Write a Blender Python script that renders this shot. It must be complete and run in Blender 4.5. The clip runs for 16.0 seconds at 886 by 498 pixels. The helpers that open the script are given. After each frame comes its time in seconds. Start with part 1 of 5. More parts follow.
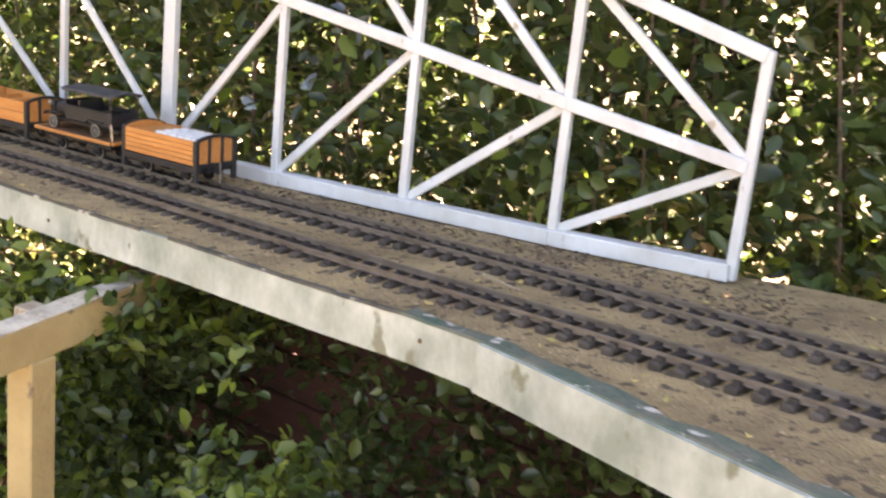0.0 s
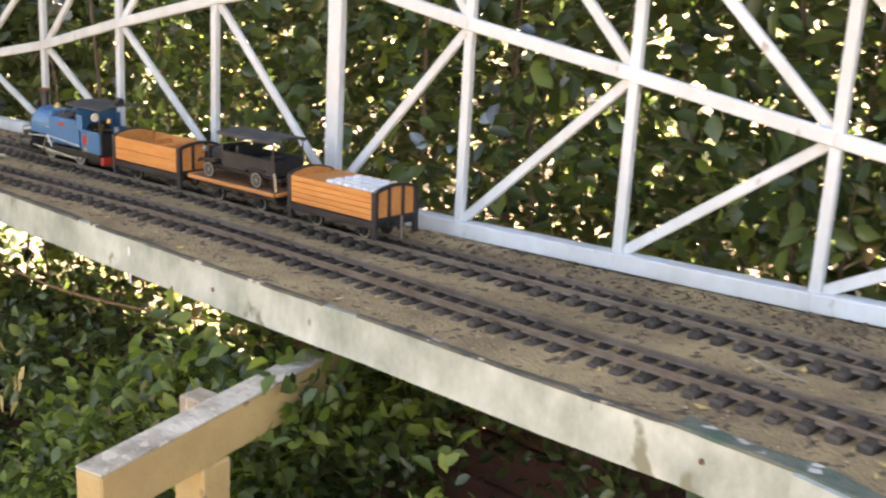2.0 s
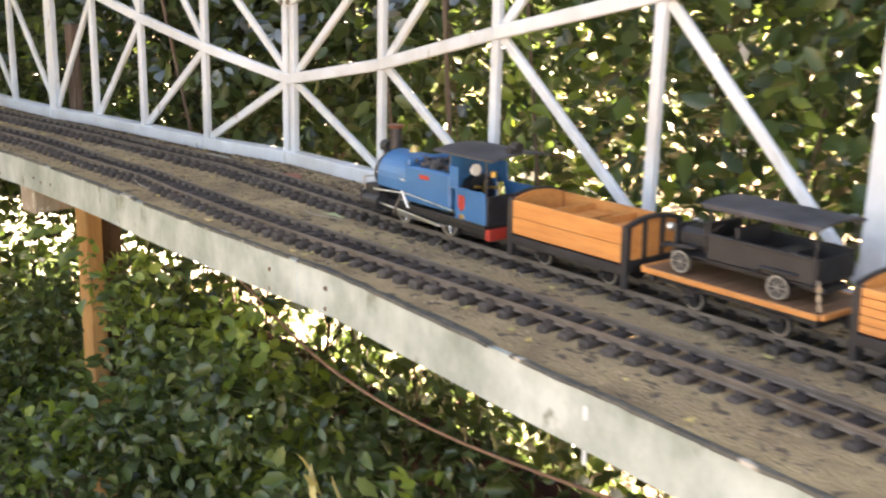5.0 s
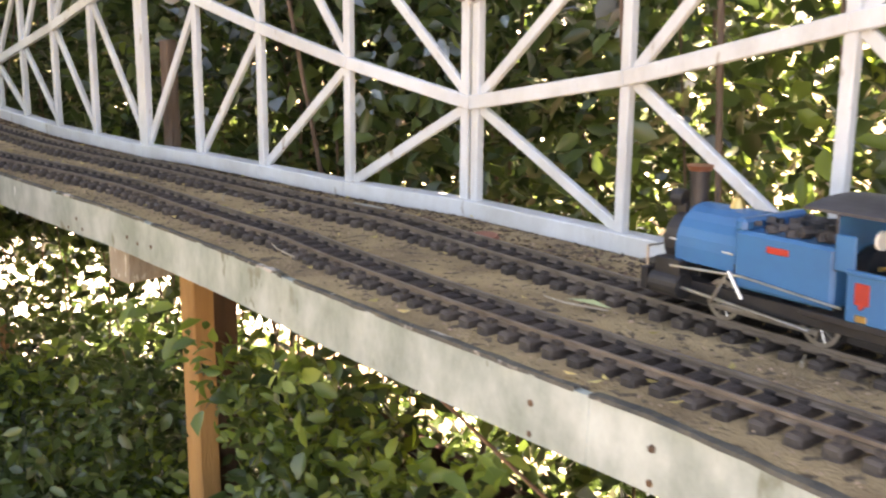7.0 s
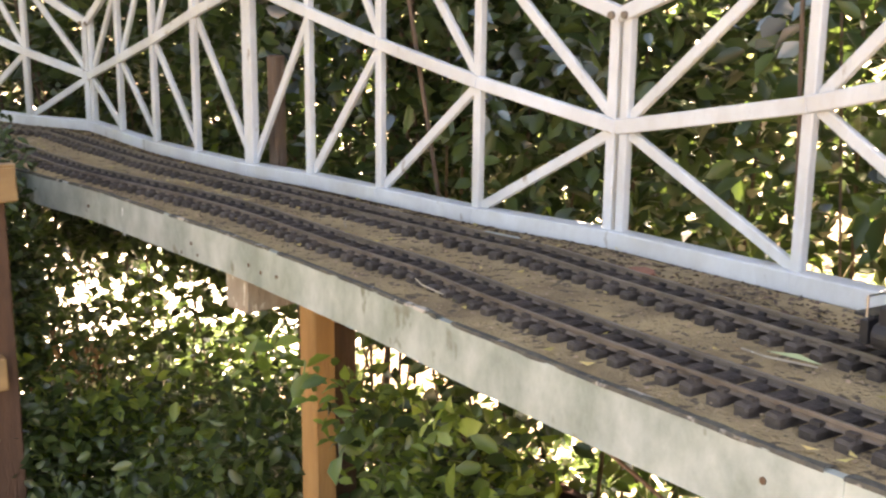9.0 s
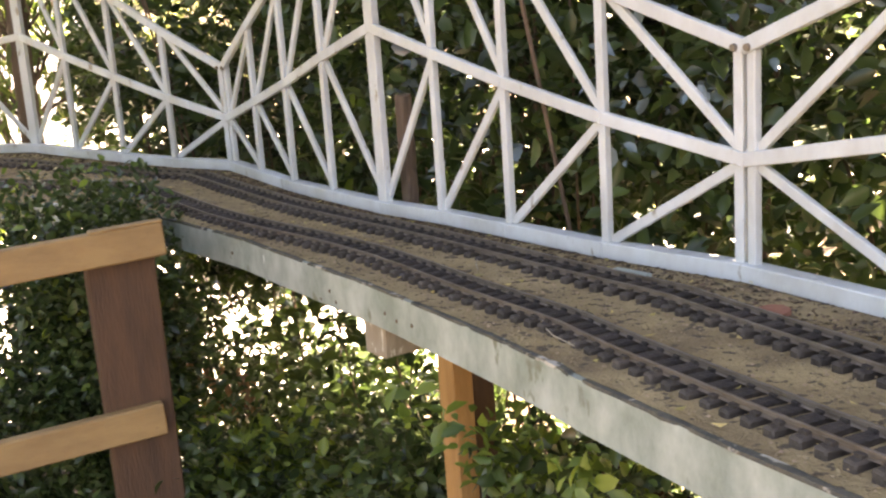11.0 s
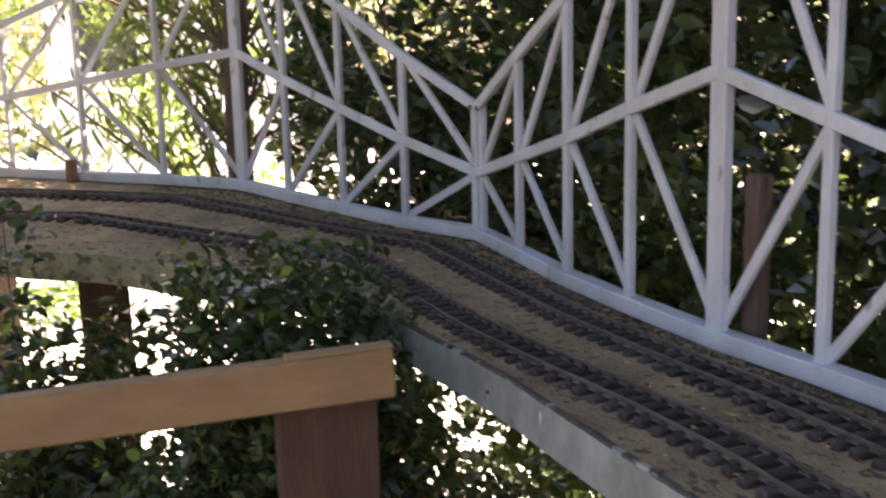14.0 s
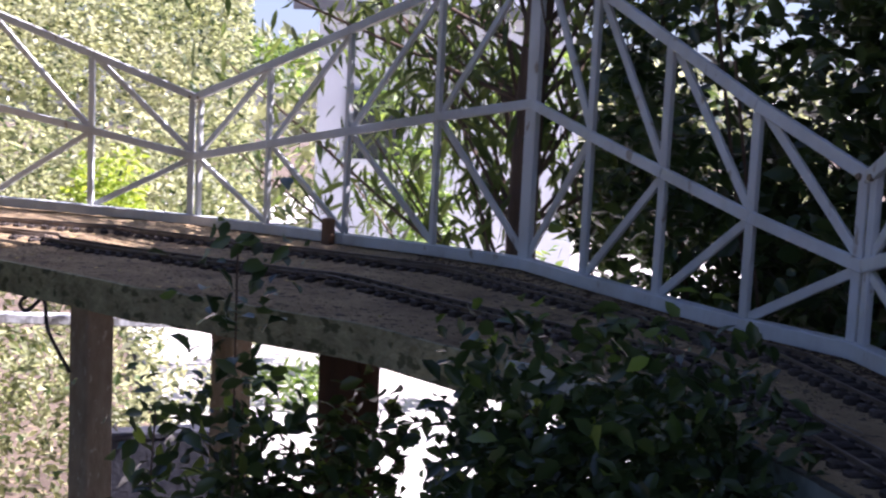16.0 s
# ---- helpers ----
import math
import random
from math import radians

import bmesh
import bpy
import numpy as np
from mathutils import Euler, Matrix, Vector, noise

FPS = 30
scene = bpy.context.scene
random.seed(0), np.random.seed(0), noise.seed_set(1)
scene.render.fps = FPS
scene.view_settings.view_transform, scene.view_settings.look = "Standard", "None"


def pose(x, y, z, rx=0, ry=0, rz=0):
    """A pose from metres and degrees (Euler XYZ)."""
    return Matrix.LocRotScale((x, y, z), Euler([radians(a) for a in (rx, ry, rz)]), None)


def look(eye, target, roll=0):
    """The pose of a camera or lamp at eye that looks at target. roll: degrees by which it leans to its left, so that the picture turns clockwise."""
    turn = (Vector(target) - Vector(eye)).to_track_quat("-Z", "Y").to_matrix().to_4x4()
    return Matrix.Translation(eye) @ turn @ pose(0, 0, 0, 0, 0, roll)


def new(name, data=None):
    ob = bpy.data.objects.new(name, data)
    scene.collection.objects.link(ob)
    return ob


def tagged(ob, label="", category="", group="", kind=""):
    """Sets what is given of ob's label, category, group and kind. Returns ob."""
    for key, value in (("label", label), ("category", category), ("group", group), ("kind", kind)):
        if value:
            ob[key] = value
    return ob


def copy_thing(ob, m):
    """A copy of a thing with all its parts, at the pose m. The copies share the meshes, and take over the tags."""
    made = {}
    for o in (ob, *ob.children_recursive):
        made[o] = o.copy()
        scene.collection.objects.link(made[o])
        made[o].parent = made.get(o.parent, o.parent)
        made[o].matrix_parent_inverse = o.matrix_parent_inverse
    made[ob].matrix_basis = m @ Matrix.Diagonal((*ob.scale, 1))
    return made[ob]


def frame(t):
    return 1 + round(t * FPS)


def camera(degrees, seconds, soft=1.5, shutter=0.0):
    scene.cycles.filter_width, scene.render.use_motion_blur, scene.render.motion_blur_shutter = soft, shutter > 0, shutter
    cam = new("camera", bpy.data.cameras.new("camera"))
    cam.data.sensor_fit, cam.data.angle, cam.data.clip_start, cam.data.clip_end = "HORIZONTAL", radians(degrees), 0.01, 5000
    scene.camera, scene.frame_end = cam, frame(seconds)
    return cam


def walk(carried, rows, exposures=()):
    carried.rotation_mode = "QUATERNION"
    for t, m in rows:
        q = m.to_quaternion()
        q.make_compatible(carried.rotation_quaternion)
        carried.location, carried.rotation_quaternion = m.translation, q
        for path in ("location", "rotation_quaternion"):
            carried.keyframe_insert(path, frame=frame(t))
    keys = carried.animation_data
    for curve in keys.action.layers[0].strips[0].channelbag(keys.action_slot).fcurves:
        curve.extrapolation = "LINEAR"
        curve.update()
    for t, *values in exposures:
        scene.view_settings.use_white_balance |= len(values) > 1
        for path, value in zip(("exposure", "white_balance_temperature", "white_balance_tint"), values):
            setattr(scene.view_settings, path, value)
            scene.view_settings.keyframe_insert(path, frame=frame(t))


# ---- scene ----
# ------------------------------------------------------------------ camera
cam = camera(42.5, 16.0, soft=2.2, shutter=0.5)


def view(x, y, z, yaw, pitch, roll):
    """Camera pose: yaw to the left of +y, pitch up, roll to its left, in degrees."""
    return Matrix.Translation((x, y, z)) @ pose(0, 0, 0, 90 + pitch, 0, yaw) @ pose(0, 0, 0, 0, 0, roll)


PATH = [
    (0.0, 0.058, -1.652, 1.505, 16.05, -15.56, 6.07),
    (0.5, -0.004, -1.586, 1.500, 17.25, -14.85, 5.80),
    (1.0, -0.075, -1.542, 1.513, 17.52, -15.27, 4.53),
    (1.5, -0.139, -1.501, 1.517, 19.36, -15.90, 3.39),
    (2.0, -0.184, -1.413, 1.492, 22.08, -15.54, 3.20),
    (2.5, -0.225, -1.313, 1.467, 25.45, -15.57, 4.07),
    (3.0, -0.293, -1.213, 1.438, 29.43, -15.83, 4.06),
    (3.5, -0.433, -1.128, 1.439, 30.69, -16.21, 2.76),
    (4.0, -0.557, -1.035, 1.411, 31.36, -15.12, 2.42),
    (4.5, -0.686, -0.963, 1.431, 33.84, -15.75, 0.95),
    (5.0, -0.856, -0.886, 1.405, 34.29, -15.34, 1.34),
    (7.5, -1.491, -0.510, 1.303, 37.86, -13.42, 0.07),
    (8.0, -1.526, -0.526, 1.320, 37.93, -13.40, -0.44),
    (8.5, -1.552, -0.532, 1.324, 38.10, -13.08, -0.19),
    (9.0, -1.589, -0.527, 1.314, 39.92, -13.19, 0.62),
    (11.5, -1.572, -0.505, 1.396, 48.47, -13.54, -3.96),
    (12.0, -1.968, -0.274, 1.369, 47.50, -15.03, -1.09),
    (12.5, -2.187, -0.167, 1.336, 47.46, -16.72, -0.18),
    (13.0, -2.257, -0.137, 1.346, 49.93, -15.31, 0.17),
    (13.5, -2.248, -0.145, 1.380, 54.54, -13.42, -1.04),
    (14.0, -2.263, -0.163, 1.387, 57.53, -11.59, -1.39),
    (14.5, -2.560, -0.061, 1.327, 60.56, -10.02, 0.58),
    (15.0, -2.822, 0.073, 1.210, 65.34, -7.02, 3.36),
    (15.5, -2.824, 0.006, 1.238, 67.75, -6.25, 2.98),
    (16.0, -2.812, -0.026, 1.243, 69.68, -5.99, 2.76),
]
walk(cam, [(t, view(*row)) for t, *row in PATH],
     exposures=[(0.0, 4.4, 9000, 26), (0.5, 4.05, 9000, 26), (1.0, 4.2, 9000, 25), (4.0, 4.5, 8800, 22), (5.0, 4.65, 9000, 24), (7.5, 4.65, 9100, 27), (9.0, 4.6, 9100, 26), (11.5, 4.4, 8800, 25), (12.5, 4.4, 8600, 27), (13.0, 4.05, 8300, 28), (13.5, 3.7, 7700, 30),
                (14.0, 3.4, 7200, 32), (14.5, 2.7, 6500, 34), (15.2, 2.3, 5850, 37), (16.0, 2.0, 5600, 37)])

# ------------------------------------------------------------------ sky and sun
SUN_ELEVATION, SUN_AZIMUTH = 50.0, 78.0      # azimuth of the sun, anticlockwise from +x
world = bpy.data.worlds.new("sky")
scene.world = world
world.use_nodes = True
wn = world.node_tree.nodes
wl = world.node_tree.links
sky = wn.new("ShaderNodeTexSky")
sky.sky_type, sky.sun_disc = 'NISHITA', False
sky.sun_elevation, sky.sun_rotation = radians(SUN_ELEVATION), radians(90 - SUN_AZIMUTH)
sky.air_density, sky.dust_density = 1.0, 2.0
wl.new(sky.outputs[0], wn["Background"].inputs[0])
wn["Background"].inputs[1].default_value = 0.05
sun = new("sun", bpy.data.lights.new("sun", 'SUN'))
sun.data.energy, sun.data.angle, sun.data.color = 5.0, radians(0.5), (1.0, 0.93, 0.8)
sa, se = radians(SUN_AZIMUTH), radians(SUN_ELEVATION)
sun.matrix_world = look((math.cos(sa) * math.cos(se) * 30, math.sin(sa) * math.cos(se) * 30, math.sin(se) * 30), (0, 0, 0))


# ------------------------------------------------------------------ materials
def material(name, colour, rough=0.7, metal=0.0, second=None, scale=8.0, detail=6.0, bump=0.0, bump_scale=60.0,
             spots=None, spot_scale=30.0, spot_at=0.62, per_object=0.0, per_island=0.0, stretch=(1, 1, 1), spec=0.5, rough_var=0.0,
             transmit=0.0):
    """A principled material: two colours mixed by noise, spots of a third, bump, and a change from piece to piece."""
    mat = bpy.data.materials.new(name)
    mat.use_nodes = True
    nt = mat.node_tree
    n, l = nt.nodes, nt.links
    p = n["Principled BSDF"]
    p.inputs["Roughness"].default_value, p.inputs["Metallic"].default_value = rough, metal
    p.inputs["Specular IOR Level"].default_value = spec
    geo = n.new("ShaderNodeTexCoord")
    mp = n.new("ShaderNodeMapping")
    mp.inputs["Scale"].default_value = stretch
    l.new(geo.outputs["Object"], mp.inputs["Vector"])
    out = None
    base = n.new("ShaderNodeRGB")
    base.outputs[0].default_value = (*colour, 1)
    out = base.outputs[0]
    if second:
        tex = n.new("ShaderNodeTexNoise")
        tex.inputs["Scale"].default_value, tex.inputs["Detail"].default_value = scale, detail
        tex.inputs["Roughness"].default_value = 0.65
        l.new(mp.outputs[0], tex.inputs["Vector"])
        ramp = n.new("ShaderNodeMapRange")
        ramp.inputs["From Min"].default_value, ramp.inputs["From Max"].default_value = 0.35, 0.68
        l.new(tex.outputs["Fac"], ramp.inputs["Value"])
        mix = n.new("ShaderNodeMix")
        mix.data_type = 'RGBA'
        mix.inputs["B"].default_value = (*second, 1)
        l.new(ramp.outputs[0], mix.inputs["Factor"])
        l.new(out, mix.inputs["A"])
        out = mix.outputs["Result"]
        if rough_var:
            rr = n.new("ShaderNodeMapRange")
            rr.inputs["To Min"].default_value, rr.inputs["To Max"].default_value = rough - rough_var, rough + rough_var
            l.new(tex.outputs["Fac"], rr.inputs["Value"])
            l.new(rr.outputs[0], p.inputs["Roughness"])
    if spots:
        tex = n.new("ShaderNodeTexNoise")
        tex.inputs["Scale"].default_value, tex.inputs["Detail"].default_value = spot_scale, 5
        l.new(mp.outputs[0], tex.inputs["Vector"])
        ramp = n.new("ShaderNodeMapRange")
        ramp.inputs["From Min"].default_value, ramp.inputs["From Max"].default_value = spot_at, spot_at + 0.05
        l.new(tex.outputs["Fac"], ramp.inputs["Value"])
        mix = n.new("ShaderNodeMix")
        mix.data_type = 'RGBA'
        mix.inputs["B"].default_value = (*spots, 1)
        l.new(ramp.outputs[0], mix.inputs["Factor"])
        l.new(out, mix.inputs["A"])
        out = mix.outputs["Result"]
    if per_object or per_island:
        if per_object:
            src = n.new("ShaderNodeObjectInfo").outputs["Random"]
        else:
            src = n.new("ShaderNodeNewGeometry").outputs["Random Per Island"]
        amt = per_object or per_island
        rng = n.new("ShaderNodeMapRange")
        rng.inputs["To Min"].default_value, rng.inputs["To Max"].default_value = 1 - amt, 1 + amt
        l.new(src, rng.inputs["Value"])
        hsv = n.new("ShaderNodeHueSaturation")
        l.new(rng.outputs[0], hsv.inputs["Value"])
        l.new(out, hsv.inputs["Color"])
        out = hsv.outputs[0]
        if per_island:
            hue = n.new("ShaderNodeMapRange")
            hue.inputs["To Min"].default_value, hue.inputs["To Max"].default_value = 0.515, 0.485
            l.new(src, hue.inputs["Value"])
            l.new(hue.outputs[0], hsv.inputs["Hue"])
    l.new(out, p.inputs["Base Color"])
    if bump:
        tex = n.new("ShaderNodeTexNoise")
        tex.inputs["Scale"].default_value, tex.inputs["Detail"].default_value = bump_scale, 6
        l.new(mp.outputs[0], tex.inputs["Vector"])
        b = n.new("ShaderNodeBump")
        b.inputs["Strength"].default_value, b.inputs["Distance"].default_value = bump, 0.01
        l.new(tex.outputs["Fac"], b.inputs["Height"])
        l.new(b.outputs[0], p.inputs["Normal"])
    if transmit:
        tr = n.new("ShaderNodeBsdfTranslucent")
        bright = n.new("ShaderNodeHueSaturation")
        bright.inputs["Value"].default_value, bright.inputs["Saturation"].default_value = 2.2, 1.1
        l.new(out, bright.inputs["Color"])
        l.new(bright.outputs[0], tr.inputs["Color"])
        ms = n.new("ShaderNodeMixShader")
        ms.inputs[0].default_value = transmit
        l.new(p.outputs[0], ms.inputs[1])
        l.new(tr.outputs[0], ms.inputs[2])
        l.new(ms.outputs[0], n["Material Output"].inputs["Surface"])
    return mat


WHITE = material("weathered_white_paint", (0.62, 0.66, 0.67), 0.55, second=(0.48, 0.49, 0.47), scale=9, detail=9, bump=0.3, bump_scale=90,
                 spots=(0.33, 0.30, 0.25), spot_scale=34, spot_at=0.66, stretch=(1, 1, 0.5))
DIRT = material("sandy_ballast", (0.47, 0.345, 0.175), 0.95, second=(0.21, 0.145, 0.078), scale=9, detail=14, bump=1.0, bump_scale=190,
                spots=(0.12, 0.088, 0.055), spot_scale=55, spot_at=0.58)
ZINC = material("galvanised_sheet", (0.25, 0.30, 0.255), 0.5, 0.25, second=(0.54, 0.595, 0.545), scale=13, detail=12, bump=0.12, bump_scale=45,
                spots=(0.20, 0.215, 0.155), spot_scale=20, spot_at=0.63, rough_var=0.12, stretch=(1, 1, 0.7))
FELT = material("green_roofing_felt", (0.06, 0.11, 0.08), 0.85, second=(0.18, 0.17, 0.13), scale=14, bump=0.6, bump_scale=120,
                spots=(0.55, 0.53, 0.47), spot_scale=34, spot_at=0.62)
SLEEPER = material("brown_plastic_sleeper", (0.030, 0.023, 0.020), 0.7, second=(0.075, 0.057, 0.043), scale=40, bump=0.4, bump_scale=200, per_object=0.35)
RAIL = material("tarnished_rail", (0.26, 0.215, 0.175), 0.5, 0.5, second=(0.15, 0.115, 0.085), scale=30, spec=0.5)
PINE = material("yellow_painted_timber", (0.50, 0.385, 0.18), 0.7, second=(0.38, 0.27, 0.12), scale=5, detail=9, stretch=(1, 1, 1), bump=0.3, bump_scale=60,
                spots=(0.20, 0.15, 0.09), spot_scale=19, spot_at=0.63)
OLDWOOD = material("weathered_brown_timber", (0.16, 0.085, 0.05), 0.8, second=(0.24, 0.14, 0.08), scale=10, stretch=(4, 4, 0.6), bump=0.4, bump_scale=70)
PALEWOOD = material("weathered_grey_timber", (0.42, 0.35, 0.25), 0.85, second=(0.28, 0.22, 0.15), scale=14, stretch=(3, 3, 1), bump=0.4, bump_scale=80,
                    spots=(0.6, 0.55, 0.42), spot_scale=40, spot_at=0.62)
LEAF = material("glossy_hedge_leaf", (0.036, 0.064, 0.022), 0.33, second=(0.06, 0.092, 0.026), scale=3, per_island=0.55, transmit=0.2, spec=0.5)
LEAF_LIGHT = material("young_green_leaf", (0.09, 0.15, 0.03), 0.45, second=(0.15, 0.20, 0.045), scale=4, per_island=0.4, transmit=0.4)
# Paler than real foliage: full sunlight is put into this leaf colour.
LEAF_SUN = material("sun_toned_far_leaf", (0.20, 0.225, 0.095), 0.55, second=(0.34, 0.345, 0.21), scale=2, per_island=0.6, transmit=0.4)
LEAF_FRESH = material("fresh_yellow_green_leaf", (0.20, 0.27, 0.04), 0.5, second=(0.28, 0.34, 0.06), scale=3, per_island=0.35, transmit=0.4)
BARK = material("brown_bark", (0.10, 0.065, 0.045), 0.9, second=(0.17, 0.12, 0.085), scale=12, stretch=(2, 2, 0.4), bump=0.8, bump_scale=50)
SOIL = material("dark_leaf_litter", (0.07, 0.05, 0.035), 0.95, second=(0.16, 0.12, 0.08), scale=2.5, detail=10, bump=0.8, bump_scale=30,
                spots=(0.26, 0.2, 0.11), spot_scale=18, spot_at=0.6)
DRY = material("dry_fallen_leaf", (0.45, 0.33, 0.12), 0.7, second=(0.55, 0.47, 0.18), scale=30, per_island=0.4, transmit=0.2)


# ------------------------------------------------------------------ mesh helpers
def link(name, bm, mat, parent=None, label="", smooth=False):
    me = bpy.data.meshes.new(name)
    bm.to_mesh(me)
    bm.free()
    if mat:
        me.materials.append(mat)
    if smooth:
        for f in me.polygons:
            f.use_smooth = True
    ob = new(name, me)
    if parent:
        ob.parent = parent
    if label:
        ob["label"] = label
    return ob


def part(name, bm, mat, parent, label="", smooth=False):
    return link(name, bm, mat, parent, label, smooth)


def thing(name, label, category, group="", kind="", at=None):
    e = new(name)
    e.empty_display_size = 0.05
    if at is not None:
        e.matrix_world = at
    return tagged(e, label, category, group, kind)


def box(bm, size, m=None, bevel=0.0):
    """A box of that size about the origin, moved by m."""
    r = bmesh.ops.create_cube(bm, size=1.0, matrix=Matrix.Diagonal((*size, 1)))
    vs = r["verts"]
    if bevel:
        es = list({e for v in vs for e in v.link_edges})
        rb = bmesh.ops.bevel(bm, geom=es, offset=bevel, segments=1, affect='EDGES')
        vs = list({v for f in rb["faces"] for v in f.verts} | {v for v in vs if v.is_valid})
    if m is not None:
        bmesh.ops.transform(bm, matrix=m, verts=vs)
    return vs


def tube(bm, r1, r2, length, m=None, seg=16, caps=True):
    """A cylinder or cone along z from 0 to length, moved by m."""
    mm = Matrix.Translation((0, 0, length / 2))
    if m is not None:
        mm = m @ mm
    return bmesh.ops.create_cone(bm, cap_ends=caps, segments=seg, radius1=r1, radius2=r2, depth=length, matrix=mm)["verts"]


def between(a, b, up=(0, 0, 1)):
    """A frame whose z runs from a to b and whose y leans to up, at a; and the length."""
    a, b = Vector(a), Vector(b)
    z = (b - a).normalized()
    x = Vector(up).cross(z)
    if x.length < 1e-5:
        x = Vector((1, 0, 0)).cross(z)
    x.normalize()
    y = z.cross(x)
    m = Matrix((x, y, z)).transposed().to_4x4()
    return Matrix.Translation(a) @ m, (b - a).length


def bar(bm, a, b, w, d, up=(0, 0, 1), bevel=0.0015):
    """A bar from a to b, w wide across up and d deep along it."""
    m, length = between(a, b, up)
    return box(bm, (w, d, length), m @ Matrix.Translation((0, 0, length / 2)), bevel)


def rod(bm, a, b, r, seg=8):
    m, length = between(a, b)
    return tube(bm, r, r, length, m, seg)


def mesh_object(name, verts, faces, mat, parent=None, smooth=False):
    me = bpy.data.meshes.new(name)
    me.from_pydata(verts, [], faces)
    me.update()
    me.materials.append(mat)
    if smooth:
        for f in me.polygons:
            f.use_smooth = True
    ob = new(name, me)
    if parent:
        ob.parent = parent
    return ob


# ------------------------------------------------------------------ the plan: truss posts, one station a post
POSTS = [  # x, y, foot, height of the middle chord, height of the top chord
    (0.020, -0.003, 1.072, 0.155, 0.312), (-0.267, 0.097, 1.052, 0.215, 0.411), (-0.557, 0.200, 1.035, 0.276, 0.510),
    (-0.854, 0.305, 1.018, 0.336, 0.609), (-1.151, 0.412, 1.006, 0.398, 0.709), (-1.476, 0.516, 1.005, 0.335, 0.610),
    (-1.793, 0.623, 0.993, 0.271, 0.510), (-2.102, 0.736, 0.975, 0.208, 0.411), (-2.418, 0.844, 0.961, 0.159, 0.312),
    (-2.689, 0.872, 0.954, 0.210, 0.407), (-2.928, 0.903, 0.953, 0.259, 0.502), (-3.137, 0.935, 0.950, 0.309, 0.596),
    (-3.338, 0.964, 0.943, 0.364, 0.691), (-3.557, 1.001, 0.942, 0.301, 0.583), (-3.765, 1.047, 0.938, 0.240, 0.475),
    (-3.971, 1.097, 0.941, 0.183, 0.368), (-4.175, 1.147, 0.943, 0.127, 0.260), (-4.398, 1.101, 0.943, 0.181, 0.364),
    (-4.618, 1.063, 0.949, 0.235, 0.470), (-4.842, 1.027, 0.955, 0.290, 0.576), (-5.064, 0.999, 0.961, 0.346, 0.684),
    (-5.297, 0.867, 0.963, 0.307, 0.597), (-5.533, 0.720, 0.962, 0.264, 0.510), (-5.767, 0.571, 0.963, 0.220, 0.422),
    (-6.000, 0.415, 0.962, 0.174, 0.335), (-6.104, 0.146, 0.976, 0.218, 0.426), (-6.208, -0.123, 0.989, 0.262, 0.518)
]
for i in range(6):      # the truss goes on round the bend
    a = radians(252 - 6 * i)
    x, y, z = POSTS[-1][:3]
    POSTS.append((x + 0.28 * math.cos(a), y + 0.28 * math.sin(a), z, (0.32, 0.37, 0.32, 0.27, 0.22, 0.17)[i], (0.61, 0.70, 0.61, 0.51, 0.41, 0.31)[i]))
LAST = len(POSTS) - 1


def lerp(table, s):
    return float(np.interp(s, [p[0] for p in table], [p[1] for p in table]))


def foot(s):
    """A point of the truss line at the station s (before 0 it runs straight on) and its normal towards the viewer."""
    i = min(max(int(math.floor(s)), 0), LAST - 1)
    f = s - i
    a, b = Vector(POSTS[i][:3]), Vector(POSTS[i + 1][:3])
    return a + (b - a) * f


def normal(s):
    a, b = foot(s - 0.9), foot(s + 0.9)
    u = (b - a)
    return Vector((-u.y, u.x, 0)).normalized()


EDGE = [(-12, 1.6), (-1, 0.625), (-0.1, 0.535), (0.25, 0.50), (0.7, 0.478), (1.2, 0.47), (2.2, 0.442), (3.1, 0.43), (4.2, 0.42), (5, 0.403), (5.5, 0.393), (6, 0.402), (6.5, 0.411), (7.2, 0.417), (7.6, 0.413), (8.0, 0.414), (8.4, 0.394), (8.8, 0.377),
        (9.3, 0.359), (9.8, 0.345), (10.5, 0.338), (11.2, 0.33), (12, 0.318), (12.5, 0.32), (13.3, 0.335), (14.2, 0.372), (15.5, 0.45), (16, 0.50), (17, 0.55), (17.9, 0.60), (18.5, 0.70), (19.2, 0.80), (20.5, 0.86), (22.5, 0.86), (33, 0.85)]
FRONT = [(-12, 1.05), (-0.26, 0.383), (0.05, 0.38), (1.36, 0.348), (2, 0.322), (3.6, 0.283), (5.4, 0.308), (7, 0.338), (8.9, 0.291), (9.3, 0.25), (10.35, 0.231), (12.1, 0.241), (13.4, 0.266), (14.5, 0.257), (16.6, 0.299),
         (18.75, 0.423), (21.3, 0.565), (22.4, 0.604), (26, 0.62), (33, 0.6)]
REAR = [(-12, 0.6), (-0.39, 0.239), (0.3, 0.204), (1.9, 0.156), (3.4, 0.15), (7, 0.158), (8.5, 0.128), (9.8, 0.095), (11.1, 0.095), (14, 0.098), (16.6, 0.117), (19.4, 0.172), (22.4, 0.287), (24.8, 0.398), (33, 0.45)]


def smoothed(table, s):
    return sum(lerp(table, s + d) * w for d, w in ((-0.9, 0.2), (-0.45, 0.2), (0, 0.2), (0.45, 0.2), (0.9, 0.2)))


def deck_z(s):
    return sum(foot(s + d).z for d in (-1.2, -0.6, 0, 0.6, 1.2)) / 5 - 0.016


def deck_point(s, off, up=0.0):
    p = foot(s) + normal(s) * off
    return Vector((p.x, p.y, deck_z(s) + up))


def track_point(table, s, side=0.0, up=0.0):
    """A point of a track's middle line, side metres towards the viewer."""
    return deck_point(s, smoothed(table, s) + side, up)

